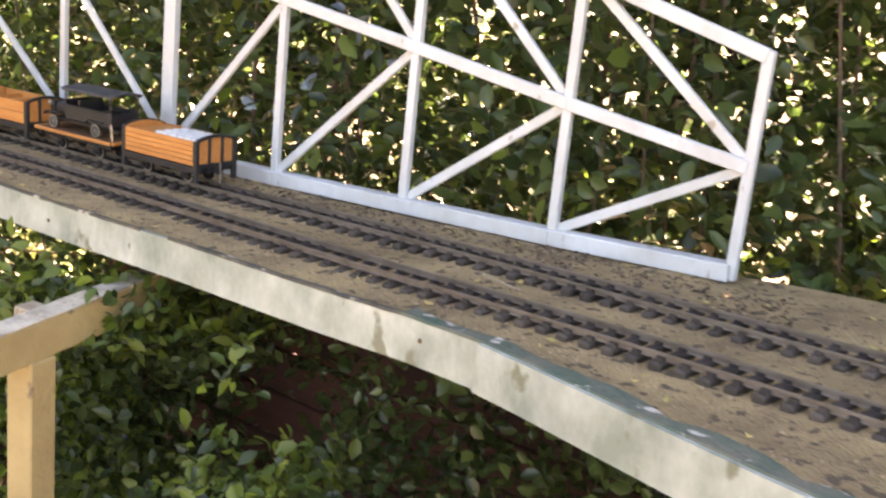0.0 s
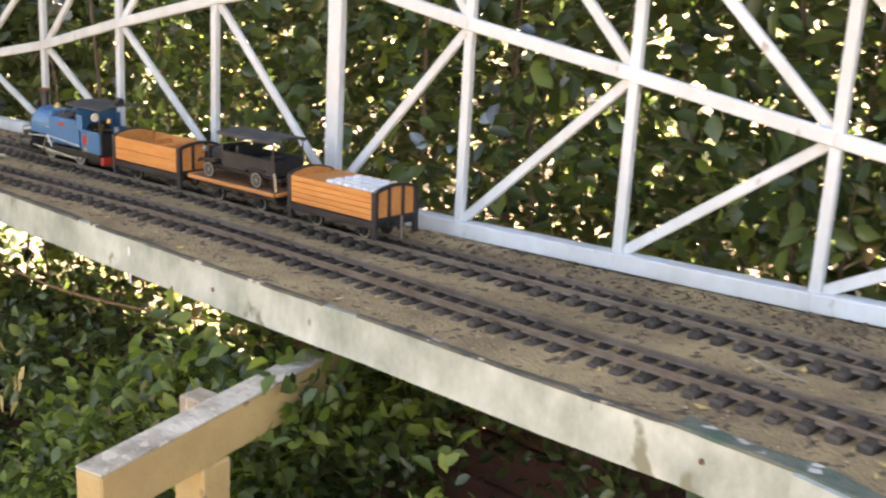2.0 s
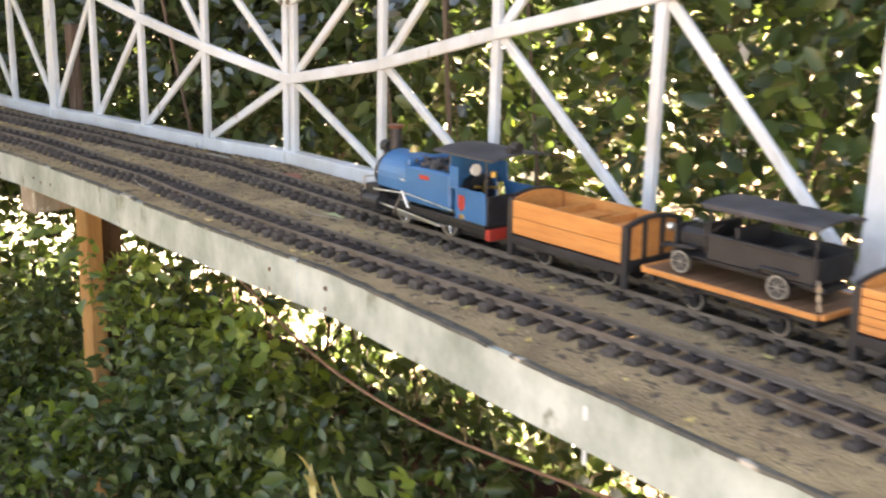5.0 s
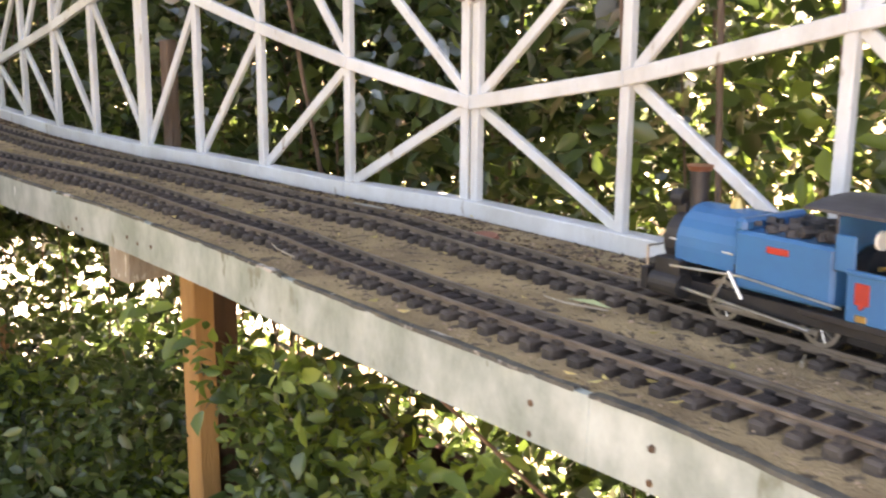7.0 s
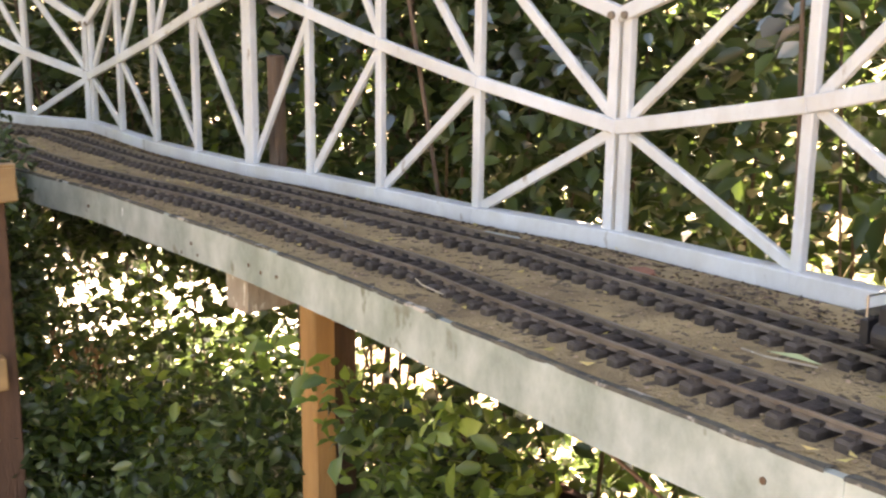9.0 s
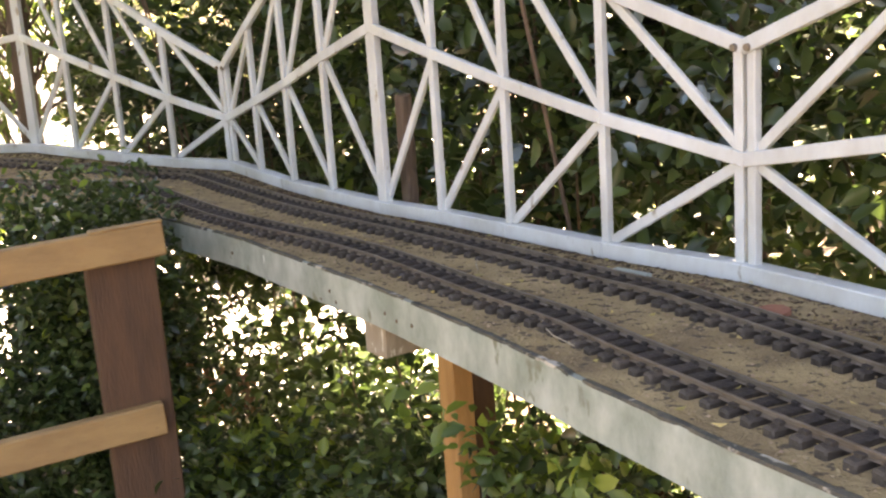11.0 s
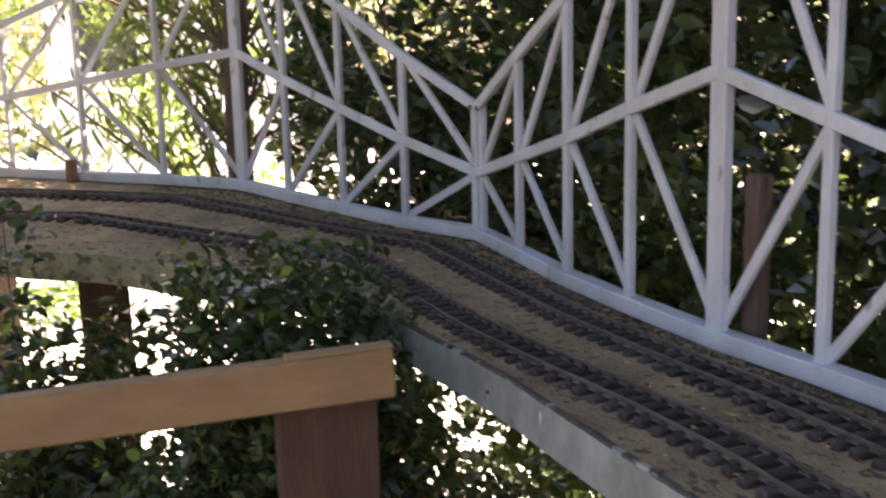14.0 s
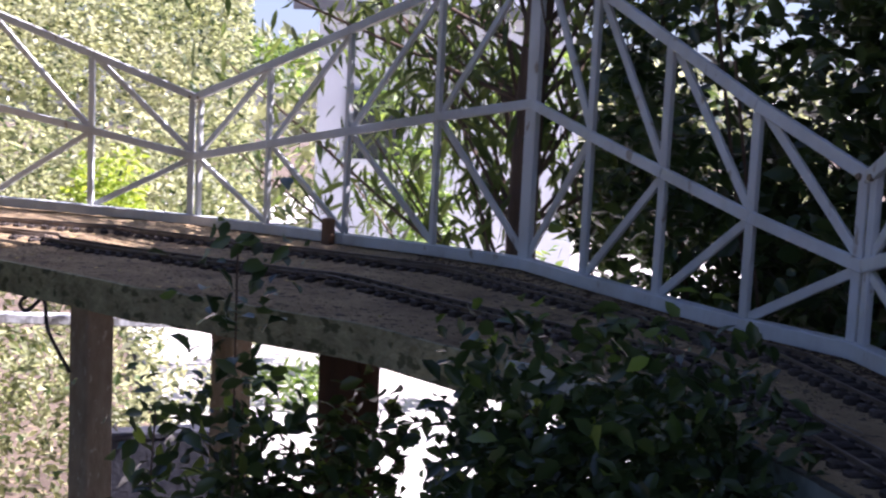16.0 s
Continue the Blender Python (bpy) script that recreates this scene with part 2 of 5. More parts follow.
# ------------------------------------------------------------------ deck
FIRST = -11.0
STEPS = [FIRST + 0.25 * i for i in range(int((LAST - 0.5 - FIRST) / 0.25) + 1)]
rng = np.random.default_rng(3)


def deck():
    cols = 15
    verts, faces = [], []
    for s in STEPS:
        w = lerp(EDGE, s)
        for c in range(cols + 1):
            f = c / cols
            off = -0.055 + (w + 0.055 - 0.004) * f
            up = 0.0035 * noise.noise((s * 1.7, off * 9, 0.3)) + 0.003 * noise.noise((s * 6, off * 30, 2.0))
            if f > 0.97:
                up = 0.0
            verts.append(deck_point(s, off, up))
    for i in range(len(STEPS) - 1):
        for c in range(cols):
            a = i * (cols + 1) + c
            faces.append((a, a + cols + 1, a + cols + 2, a + 1))
    top = mesh_object("deck", [tuple(v) for v in verts], faces, DIRT, smooth=True)
    tagged(top, "raised trackbed deck covered with sandy brown grit", "deck", kind="structure")
    verts, faces = [], []          # the boards under it
    for s in STEPS:
        w = lerp(EDGE, s)
        for off, up in ((-0.055, -0.012), (w - 0.006, -0.012), (w - 0.006, -0.045), (-0.055, -0.045)):
            verts.append(tuple(deck_point(s, off, up)))
    for i in range(len(STEPS) - 1):
        for c in range(4):
            a, b = i * 4 + c, i * 4 + (c + 1) % 4
            faces.append((a, b, b + 4, a + 4))
    mesh_object("underboard", verts, faces, OLDWOOD, top)
    return top


def strip(name, s0, s1, out, depth, mat, parent, lip=0.012, step=0.25, wave=0.0):
    """A folded sheet along the deck's front edge from s0 to s1: a lip on the top and a face down."""
    n = max(2, int((s1 - s0) / step) + 1)
    verts, faces = [], []
    for i in range(n):
        s = s0 + (s1 - s0) * i / (n - 1)
        w = lerp(EDGE, s)
        j = wave * noise.noise((s * 5, 1, 2))
        ring = ((w - lip + j, 0.003), (w + out + j, 0.003), (w + out + 0.002, -depth), (w + out - 0.002, -depth), (w + out - 0.003, -0.001), (w - lip + j, 0.001))
        for off, up in ring:
            verts.append(tuple(deck_point(s, off, up)))
    for i in range(n - 1):
        for c in range(6):
            a, b = i * 6 + c, i * 6 + (c + 1) % 6
            faces.append((a, b, b + 6, a + 6))
    faces += [tuple(range(6)), tuple(range((n - 1) * 6, n * 6))[::-1]]
    return mesh_object(name, verts, faces, mat, parent)


LICHEN = material("lichen_covered_board", (0.44, 0.41, 0.23), 0.9, second=(0.20, 0.185, 0.10), scale=22, detail=10, bump=0.8, bump_scale=90,
                  spots=(0.13, 0.13, 0.06), spot_scale=38, spot_at=0.57)
deck_top = deck()
fascia = thing("fascia", "galvanised sheet metal fascia along the deck edge, streaked and dented", "fascia", kind="structure")
for s0, s1, out in ((FIRST, 0.30, 0.011), (0.22, 5.75, 0.003), (5.75, 10.6, 0.004), (10.6, 16.5, 0.003), (16.5, LAST - 0.6, 0.004)):
    strip("sheet", s0, s1, out, 0.056, ZINC if s1 < 17.5 else LICHEN, fascia, 0.005)

# ------------------------------------------------------------------ tracks
GAUGE = 0.045


def rail_part(table, side, s0, s1, parent):
    n = int((s1 - s0) / 0.2) + 1
    prof = ((-0.0018, 0.0165), (0.0018, 0.0165), (0.0018, 0.0135), (0.0006, 0.012), (0.0006, 0.0095), (0.003, 0.0085), (-0.003, 0.0085), (-0.0006, 0.0095), (-0.0006, 0.012), (-0.0018, 0.0135))
    verts, faces, k = [], [], len(prof)
    for i in range(n):
        s = s0 + (s1 - s0) * i / (n - 1)
        for o, z in prof:
            verts.append(tuple(track_point(table, s, side + o, z)))
    for i in range(n - 1):
        for c in range(k):
            a, b = i * k + c, i * k + (c + 1) % k
            faces.append((a, b, b + k, a + k))
    mesh_object("rail", verts, faces, RAIL, parent)


def sleeper_mesh():
    bm = bmesh.new()
    box(bm, (0.080, 0.0165, 0.016), Matrix.Translation((0, 0, 0.0025)), 0.0025)
    for sx in (-1, 1):
        box(bm, (0.011, 0.010, 0.0045), Matrix.Translation((sx * (GAUGE / 2 + 0.0015), 0, 0.0118)))
    me = bpy.data.meshes.new("sleeper")
    bm.to_mesh(me)
    bm.free()
    me.materials.append(SLEEPER)
    return me


SLEEPER_MESH = sleeper_mesh()


def along(table, s0, s1, gap):
    """Stations at even steps of gap metres along a track."""
    s, out = s0, []
    while s < s1:
        out.append(s)
        a, b = track_point(table, s), track_point(table, s + 0.05)
        s += 0.05 * gap / max((b - a).length, 1e-4)
    return out


def track(name, table, s0, s1, label):
    t = thing(name, label, "railway track", "model railway tracks")
    for side in (-GAUGE / 2, GAUGE / 2):
        rail_part(table, side, s0, s1, t)
    rest_v, rest_f = [], []
    for s in along(table, s0 + 0.1, s1 - 0.1, 0.0325):
        p, q = track_point(table, s), track_point(table, s + 0.1)
        a = math.atan2(q.y - p.y, q.x - p.x) + math.pi / 2 + random.uniform(-0.03, 0.03)
        sink = random.uniform(-0.003, 0.0) - 0.006 * max(0.0, noise.noise((s * 0.9, 3.0 if table is FRONT else 8.0, 0.4)) + (0.35 if table is FRONT and 1.0 < s < 4.6 else 0.0))
        m = Matrix.Translation((p.x, p.y, p.z + sink)) @ Matrix.Rotation(a, 4, 'Z')
        if -2.5 < s < 23.5:
            o = new("sleeper", SLEEPER_MESH)
            o.parent = t
            o.matrix_world = m
        else:
            k = len(rest_v)
            rest_v += [tuple(m @ v.co) for v in SLEEPER_MESH.vertices]
            rest_f += [tuple(k + i for i in f.vertices) for f in SLEEPER_MESH.polygons]
    tagged(mesh_object("sleeper_rest", rest_v, rest_f, SLEEPER, t), kind="stuff")
    return t


front_track = track("front_track", FRONT, FIRST + 0.5, LAST - 1, "narrow gauge model track with dark plastic sleepers on sandy grit")
rear_track = track("rear_track", REAR, FIRST + 0.5, LAST - 1, "narrow gauge model track with dark sleepers beside the white truss")

# ------------------------------------------------------------------ white truss panels
def top_height(k):
    return POSTS[k][4]


def node(k, h):
    x, y, z = POSTS[k][:3]
    return Vector((x, y, z + h))


def truss_panel(k0, k1):
    """One panel from joint to joint: short at its ends, high in the middle."""
    t = thing("truss_panel", "weathered white painted lattice truss panel on the deck's rear edge", "truss", "white truss panels")
    mid = (k0 + k1) // 2

    def strut(name, a, b, w=0.021, d=0.012, off=0.0):
        bm = bmesh.new()
        n = normal((k0 + k1) / 2)
        bar(bm, Vector(a) + n * off, Vector(b) + n * off, w, d, n)
        part(name, bm, WHITE, t)

    for c in range(k0, k1):
        a, b = c, c + 1
        strut("bottom_chord", node(a, 0), node(b, 0), 0.026, 0.03)
        strut("middle_chord", node(a, POSTS[a][3]), node(b, POSTS[b][3]), 0.0205, 0.011, 0.004)
        strut("top_chord", node(a, top_height(a)), node(b, top_height(b)), 0.021, 0.012, 0.004)
        j, i = (a, b) if c < mid else (b, a)        # j towards the joint, i towards the middle
        strut("diagonal", node(j, POSTS[j][3]), node(i, 0.01), 0.0158, 0.009, -0.005)
        strut("diagonal", node(j, POSTS[j][3]), node(i, top_height(i)), 0.0158, 0.009, -0.005)
    for k in range(k0, k1 + 1):
        u = (foot(k + 0.3) - foot(k - 0.3)).normalized() if 0 < k < LAST else Vector((0, 0, 0))
        shift = 0.0
        if k in (k0, k1):
            shift = 0.0125 if k == k0 else -0.0125
        b = node(k, -0.012) + u * shift
        strut("post", b, b + Vector((0, 0, top_height(k) + 0.02)), 0.033 if k == mid else 0.0165, 0.016 if k == mid else 0.013)
    for k, sg in ((k0, 1), (k1, -1)):
        if 0 < k < LAST:
            u = (foot(k + 0.3) - foot(k - 0.3)).normalized()
            bm = bmesh.new()
            p = node(k, top_height(k)) + u * 0.0125 * sg
            tube(bm, 0.006, 0.005, 0.006, between(p + normal(k) * 0.010, p + normal(k) * 0.02)[0], 10)
            part("bolt", bm, RAIL, t)


truss_starts = [0, 8, 16, 24]
for k in truss_starts:
    truss_panel(k, k + 8)

# torn roofing felt along the front of the deck, screws and dents in the fascia
# Old felt whose near-black tone also paints the shadow line inside the edge.
TORN = material("torn_felt_edge_shadow", (0.045, 0.05, 0.045), 0.85, second=(0.14, 0.125, 0.09), scale=24, bump=0.6, bump_scale=120,
                spots=(0.50, 0.46, 0.38), spot_scale=26, spot_at=0.6)


def felt_strip(s0, s1, width, seed):
    n = int((s1 - s0) / 0.08) + 2
    verts, faces = [], []
    for i in range(n):
        s = s0 + (s1 - s0) * i / (n - 1)
        w = lerp(EDGE, s)
        inner = width * (0.55 + 0.9 * abs(noise.noise((s * 2.3, seed, 0.5)))) + 0.004 * noise.noise((s * 17, seed, 1.5))
        lip = 0.003 * noise.noise((s * 9, seed, 7.0))
        for off, up in ((w - inner, 0.0035), (w - 0.004, 0.005 + lip * 0.4), (w + 0.004 + lip, 0.0055), (w + 0.0048 + lip, 0.002)):
            verts.append(tuple(deck_point(s, off, up)))
    for i in range(n - 1):
        for c in range(3):
            a = i * 4 + c
            faces.append((a, a + 4, a + 5, a + 1))
    f = mesh_object("felt", verts, faces, FELT if s0 < 0 else TORN, deck_top)
    f["label"] = "torn green-black roofing felt" if s0 < 0 else "broken strip of old felt with cream flakes, darkened as edge shadow"


for s0, s1, w, sd in ((-4.0, 0.75, 0.030, 1.0), (0.75, 2.3, 0.010, 2.0), (2.5, 4.4, 0.006, 3.0), (4.5, 5.75, 0.013, 4.0), (5.8, 7.3, 0.010, 5.0), (7.4, 9.1, 0.008, 6.0), (9.2, 10.6, 0.008, 7.0), (10.7, 12.6, 0.007, 8.0), (12.7, 15.5, 0.006, 9.0)):
    felt_strip(s0, s1, w, sd)
SCREW = material("rusty_screw", (0.10, 0.07, 0.05), 0.6, 0.5, second=(0.2, 0.12, 0.07), scale=80)
for s, down in ((0.22, 0.02), (0.22, 0.045), (0.62, 0.022), (5.55, 0.02), (5.55, 0.048), (5.95, 0.022), (5.95, 0.05), (9.1, 0.03), (9.3, 0.034), (9.45, 0.03), (10.14, 0.045), (10.24, 0.03), (10.4, 0.05), (12.25, 0.03), (3.3, 0.03)):
    w, n = lerp(EDGE, s), normal(s)
    p = deck_point(s, w + 0.003, -down)
    bm = bmesh.new()
    tube(bm, 0.0036, 0.003, 0.003, between(p, p + n * 0.003)[0], 10)
    part("screw", bm, SCREW, fascia)

for s, h in ((11.54, 0.05), (4.05, 0.06)):
    bm = bmesh.new()
    p = deck_point(s, lerp(EDGE, s) + 0.0035, -0.012)
    bar(bm, p, p + Vector((0.002, 0, -h)), 0.005, 0.0012, normal(s), 0)
    part("weld_streak", bm, material("white_weld_streak", (0.75, 0.77, 0.76), 0.5, second=(0.6, 0.63, 0.6), scale=60), fascia, "whitish weld streak")

# grit, twigs and fallen leaves on the deck
rg = np.random.default_rng(21)


def deck_scatter(name, n, size, mat, label, category, s_range=(-3, 24), leafy=False):
    verts, faces = [], []
    while len(faces) < n * (2 if leafy else 8):
        s = rg.uniform(*s_range)
        off = rg.uniform(-0.03, lerp(EDGE, s) - 0.02)
        if min(abs(off - smoothed(FRONT, s)), abs(off - smoothed(REAR, s))) < 0.046 and rg.uniform() < 0.75:
            continue
        p = deck_point(s, off, 0.0)
        r = size * rg.uniform(0.5, 1.5)
        k = len(verts)
        a = rg.uniform(0, 6.28)
        c, d = math.cos(a), math.sin(a)
        if leafy:
            h = r * rg.uniform(0.02, 0.25)
            for x, y, z in ((-1, 0, 0.003), (0, 0.42, h), (1.1, 0, 0.004), (0, -0.42, h * 0.5 + 0.002)):
                verts.append((p.x + r * (x * c - y * d), p.y + r * (x * d + y * c), p.z + z + 0.002))
            faces += [(k, k + 1, k + 2), (k, k + 2, k + 3)]
        else:
            for x, y, z in ((1, 0, 0), (0, 1, 0), (-1, 0, 0), (0, -0.9, 0), (0.1, 0, 0.8), (0, 0, -0.6)):
                j = rg.uniform(0.7, 1.2)
                verts.append((p.x + r * j * (x * c - y * d), p.y + r * j * (x * d + y * c), p.z + r * z * 0.7 + 0.001))
            for q in range(4):
                faces += [(k + q, k + (q + 1) % 4, k + 4), (k + (q + 1) % 4, k + q, k + 5)]
    return tagged(mesh_object(name, verts, faces, mat), label, category, kind="stuff")


GRIT = material("mixed_grit", (0.36, 0.26, 0.15), 0.9, second=(0.22, 0.16, 0.10), scale=30, per_island=0.6)
deck_scatter("grit", 14000, 0.0022, GRIT, "loose sandy grit scattered over the deck", "grit")
deck_scatter("fallen_leaves", 260, 0.0065, DRY, "small yellow and brown fallen leaves on the deck", "leaves", leafy=True)

LITTER = material("brown_leaf_litter", (0.13, 0.085, 0.05), 0.9, second=(0.07, 0.048, 0.032), scale=30, per_island=0.6)
verts, faces = [], []
for _ in range(5200):
    s = rg.uniform(-0.5, 21)
    off = rg.uniform(0.012, max(0.03, smoothed(REAR, s) - 0.04))
    p, r, a = deck_point(s, off, 0.001), rg.uniform(0.002, 0.007), rg.uniform(0, 6.28)
    c, d, k, h = math.cos(a), math.sin(a), len(verts), rg.uniform(0.0005, 0.004)
    for x, y, z in ((-1.2, 0, 0), (0, 0.4, h), (1.2, 0, h * 0.4), (0, -0.4, 0.0005)):
        verts.append((p.x + r * (x * c - y * d), p.y + r * (x * d + y * c), p.z + z))
    faces += [(k, k + 1, k + 2), (k, k + 2, k + 3)]
tagged(mesh_object("leaf_litter", verts, faces, LITTER), "dark brown leaf litter along the foot of the truss", "leaf litter", kind="stuff")
TERRACOTTA = material("terracotta_shard", (0.34, 0.14, 0.085), 0.85, second=(0.24, 0.10, 0.065), scale=40, bump=0.3, bump_scale=90)
bm = bmesh.new()
p = deck_point(7.54, 0.09, -0.001)
tube(bm, 0.024, 0.021, 0.007, Matrix.Translation(p) @ Matrix.Rotation(0.06, 4, 'X'), 9)
tagged(link("clay_shard", bm, TERRACOTTA), "flat reddish clay shard lying beside the truss", "shard")
bm = bmesh.new()
bar(bm, deck_point(8.71, 0.066, 0.004), deck_point(8.44, 0.068, 0.004), 0.014, 0.006, (0, 0, 1), 0.001)
tagged(link("metal_offcut", bm, ZINC), "pale grey metal offcut lying beside the truss", "offcut")

# a few dry twigs and one green blade lying between the tracks
rt = random.Random(12)
twig_spots = [(5.6, 0.21), (5.1, 0.20), (6.3, 0.22), (9.4, 0.19), (12.2, 0.2), (2.2, 0.22), (14.0, 0.2), (16.5, 0.25), (0.6, 0.28), (7.7, 0.36), (11.0, 0.16), (21.5, 0.5), (22.6, 0.4)]
for s, off in twig_spots:
    bm = bmesh.new()
    a = deck_point(s, off, 0.005)
    b = a + Vector((rt.uniform(-0.05, 0.05), rt.uniform(-0.03, 0.03), 0.002))
    c = b + (b - a) * 0.5 + Vector((0, 0.006, 0.001))
    rod(bm, a, b, 0.0011, 5)
    rod(bm, b, c, 0.0008, 5)
    tagged(link("twig", bm, PALEWOOD), "thin dry twig lying on the sandy deck", "twig", "twigs on the deck")
blade = thing("grass_blade", "single pale green blade lying between the tracks", "leaf")
verts = []
p0, p1 = deck_point(6.49, 0.222, 0.006), deck_point(6.29, 0.216, 0.007)
side = (p1 - p0).normalized().cross(Vector((0, 0, 1))) * 0.006
verts = [tuple(p0), tuple(p0.lerp(p1, 0.5) + side + Vector((0, 0, 0.002))), tuple(p1), tuple(p0.lerp(p1, 0.5) - side + Vector((0, 0, 0.003)))]
mesh_object("blade", verts, [(0, 1, 2), (0, 2, 3)], material("pale_green_blade", (0.34, 0.42, 0.18), 0.6, second=(0.4, 0.42, 0.22), scale=30), blade)

# ------------------------------------------------------------------ ground and timber supports
def fall(x, y):
    """How far the garden lies lower behind the hedge and round the bend."""
    line = float(np.interp(-x, [-p[0] for p in POSTS[:25]], [p[1] for p in POSTS[:25]]))
    t = max((y - line + 0.1) / 0.6 if -x > -1 else 0.0, (-5.8 - x) / 0.6)
    t = max(0.0, min(1.0, t))
    return 0.5 * t * t * (3 - 2 * t)


def ground():
    n, size = 170, 160.0
    verts, faces = [], []
    for i in range(n + 1):
        for j in range(n + 1):
            u, v = 2 * i / n - 1, 2 * j / n - 1
            x, y = size * u * abs(u) - 4.5, size * v * abs(v) + 0.8
            verts.append((x, y, 0.05 * noise.noise((x * 0.7, y * 0.7, 0)) - 0.02 - fall(x, y)))
    for i in range(n):
        for j in range(n):
            a = i * (n + 1) + j
            faces.append((a, a + n + 1, a + n + 2, a + 1))
    g = mesh_object("ground", verts, faces, SOIL, smooth=True)
    return tagged(g, "dark garden soil littered with dry leaves", "ground", kind="structure")


ground()


def timber(name, a, b, w, d, mat, label, category, up=(0, 0, 1), group=""):
    bm = bmesh.new()
    bar(bm, a, b, w, d, up, 0.003)
    return tagged(link(name, bm, mat), label, category, group)


# the yellow beam that reaches out from under the deck, and its post
long_beam = timber("cross_beam", (-0.894, 0.085, 0.876), (-0.970, -0.490, 0.859), 0.042, 0.062, PINE, "long yellow timber beam, its top weathered white", "beam", group="timber supports")
bm = bmesh.new()
bar(bm, (-0.898, 0.055, 0.9075), (-0.9698, -0.489, 0.8915), 0.0412, 0.0022, (0, 0, 1), 0)
part("peeling_paint", bm, material("peeling_white_top", (0.62, 0.57, 0.46), 0.8, second=(0.22, 0.18, 0.13), scale=16, bump=0.5, bump_scale=80, spots=(0.55, 0.49, 0.37), spot_scale=55, spot_at=0.55), long_beam, "peeling whitish weathered paint")
timber("support_post", (-0.947, -0.302, -0.62), (-0.947, -0.302, 0.835), 0.052, 0.050, PINE, "yellow timber post below the long beam", "post", up=(0.2, 0.98, 0), group="timber supports")
timber("support_post", (-1.000, -0.225, -0.62), (-1.000, -0.225, 0.880), 0.050, 0.040, PALEWOOD, "grey topped timber post beside the long beam", "post", up=(0.2, 0.98, 0), group="timber supports")
timber("cross_beam", (-1.02, 0.045, 0.885), (-0.93, 0.34, 0.885), 0.05, 0.062, OLDWOOD, "dark timber bearer under the deck", "beam", group="timber supports")


def trestle(s, reach, beam_mat, post_mat, post_off, w=0.075, beam_h=0.075, post_w=0.07, shift=0.05):
    """A short bearer under the deck, its end showing below the fascia, on a post."""
    z = deck_z(s) - 0.058
    n, p = normal(s), foot(s)
    u = Vector((n.y, -n.x, 0))
    a = Vector((p.x, p.y, z - beam_h / 2))
    timber("cross_beam", a - n * 0.02, a + n * reach, w, beam_h, beam_mat, "short pale timber bearer under the deck", "beam", group="timber supports")
    q = Vector((p.x, p.y, 0)) + n * post_off + u * shift
    timber("support_post", (q.x, q.y, -0.62), (q.x, q.y, z), post_w, post_w, post_mat, "reddish brown timber post under the deck", "post", up=n, group="timber supports")


ORANGEWOOD = material("reddish_brown_post", (0.105, 0.052, 0.027), 0.8, second=(0.065, 0.034, 0.019), scale=10, stretch=(4, 4, 0.6), bump=0.3, bump_scale=70)
YELLOWWOOD = material("orange_pine_post", (0.46, 0.25, 0.09), 0.75, second=(0.36, 0.18, 0.06), scale=10, stretch=(4, 4, 0.6), bump=0.3, bump_scale=70)
trestle(9.74, 0.338, PALEWOOD, YELLOWWOOD, 0.25, w=0.058, beam_h=0.06, post_w=0.040, shift=-0.088)
dp = foot(9.74) + normal(9.74) * 0.19
timber("support_post", (dp.x + 0.05, dp.y - 0.005, -0.62), (dp.x + 0.05, dp.y - 0.005, deck_z(9.74) - 0.05), 0.05, 0.05, ORANGEWOOD, "dark timber post beside the orange pine post", "post", up=normal(9.5), group="timber supports")
for x, y, w, mat, lab in ((-5.10, 0.10, 0.062, PALEWOOD, "pale square timber post under the far deck"), (-4.755, 0.525, 0.10, ORANGEWOOD, "broad dark timber post under the far deck"),
                          (-5.37, 0.42, 0.075, PALEWOOD, "pale timber post behind the broad dark post"), (-5.9, -0.55, 0.062, PALEWOOD, "pale square timber post under the far deck")):
    timber("support_post", (x, y, -0.62), (x, y, 0.885), w, 0.06, mat, lab, "post", up=(-0.5, 0.85, 0), group="timber supports")
timber("stay_post", Vector((0, 0, 0.9)) + (foot(11.88) + normal(11.88) * -0.045).xy.to_3d(), Vector((0, 0, 1.17)) + (foot(11.88) + normal(11.88) * -0.045).xy.to_3d(), 0.030, 0.026, BARK, "weathered grey-brown timber post behind the truss", "post", up=normal(11.7), group="timber supports")

# the garden railing: two rails and a broad post
railing = thing("railing", "plain timber railing with yellow rails and brown post", "railing")
RAILWOOD = material("honey_timber_rail", (0.36, 0.225, 0.095), 0.7, second=(0.27, 0.16, 0.068), scale=5, stretch=(6, 1, 6), bump=0.25, bump_scale=60, spots=(0.28, 0.17, 0.08), spot_scale=16, spot_at=0.7)
for z in (0.965, 0.622):
    bm = bmesh.new()
    a, b = Vector((-3.42, 0.497, z)) if z > 0.9 else Vector((-3.438, 0.462, z)), Vector((-3.90, -1.05, z - 0.05))
    bar(bm, a, b, 0.026, 0.062, (0, 0, 1), 0.003)
    part("rail", bm, RAILWOOD, railing)
bm = bmesh.new()
bar(bm, (-3.42, 0.497, 0.998), (-3.459, 0.371, 0.994), 0.0262, 0.005, (0, 0, 1), 0.002)
part("cap", bm, RAILWOOD, railing, "pale worn strip on the rail end")
bm = bmesh.new()
bar(bm, (-3.478, 0.432, -0.62), (-3.478, 0.432, 0.932), 0.125, 0.04, (1, -0.31, 0), 0.003)
part("post", bm, ORANGEWOOD, railing)
bm = bmesh.new()
bar(bm, (-3.90, -0.90, -0.62), (-3.90, -0.90, 0.89), 0.125, 0.04, (1, -0.31, 0), 0.003)
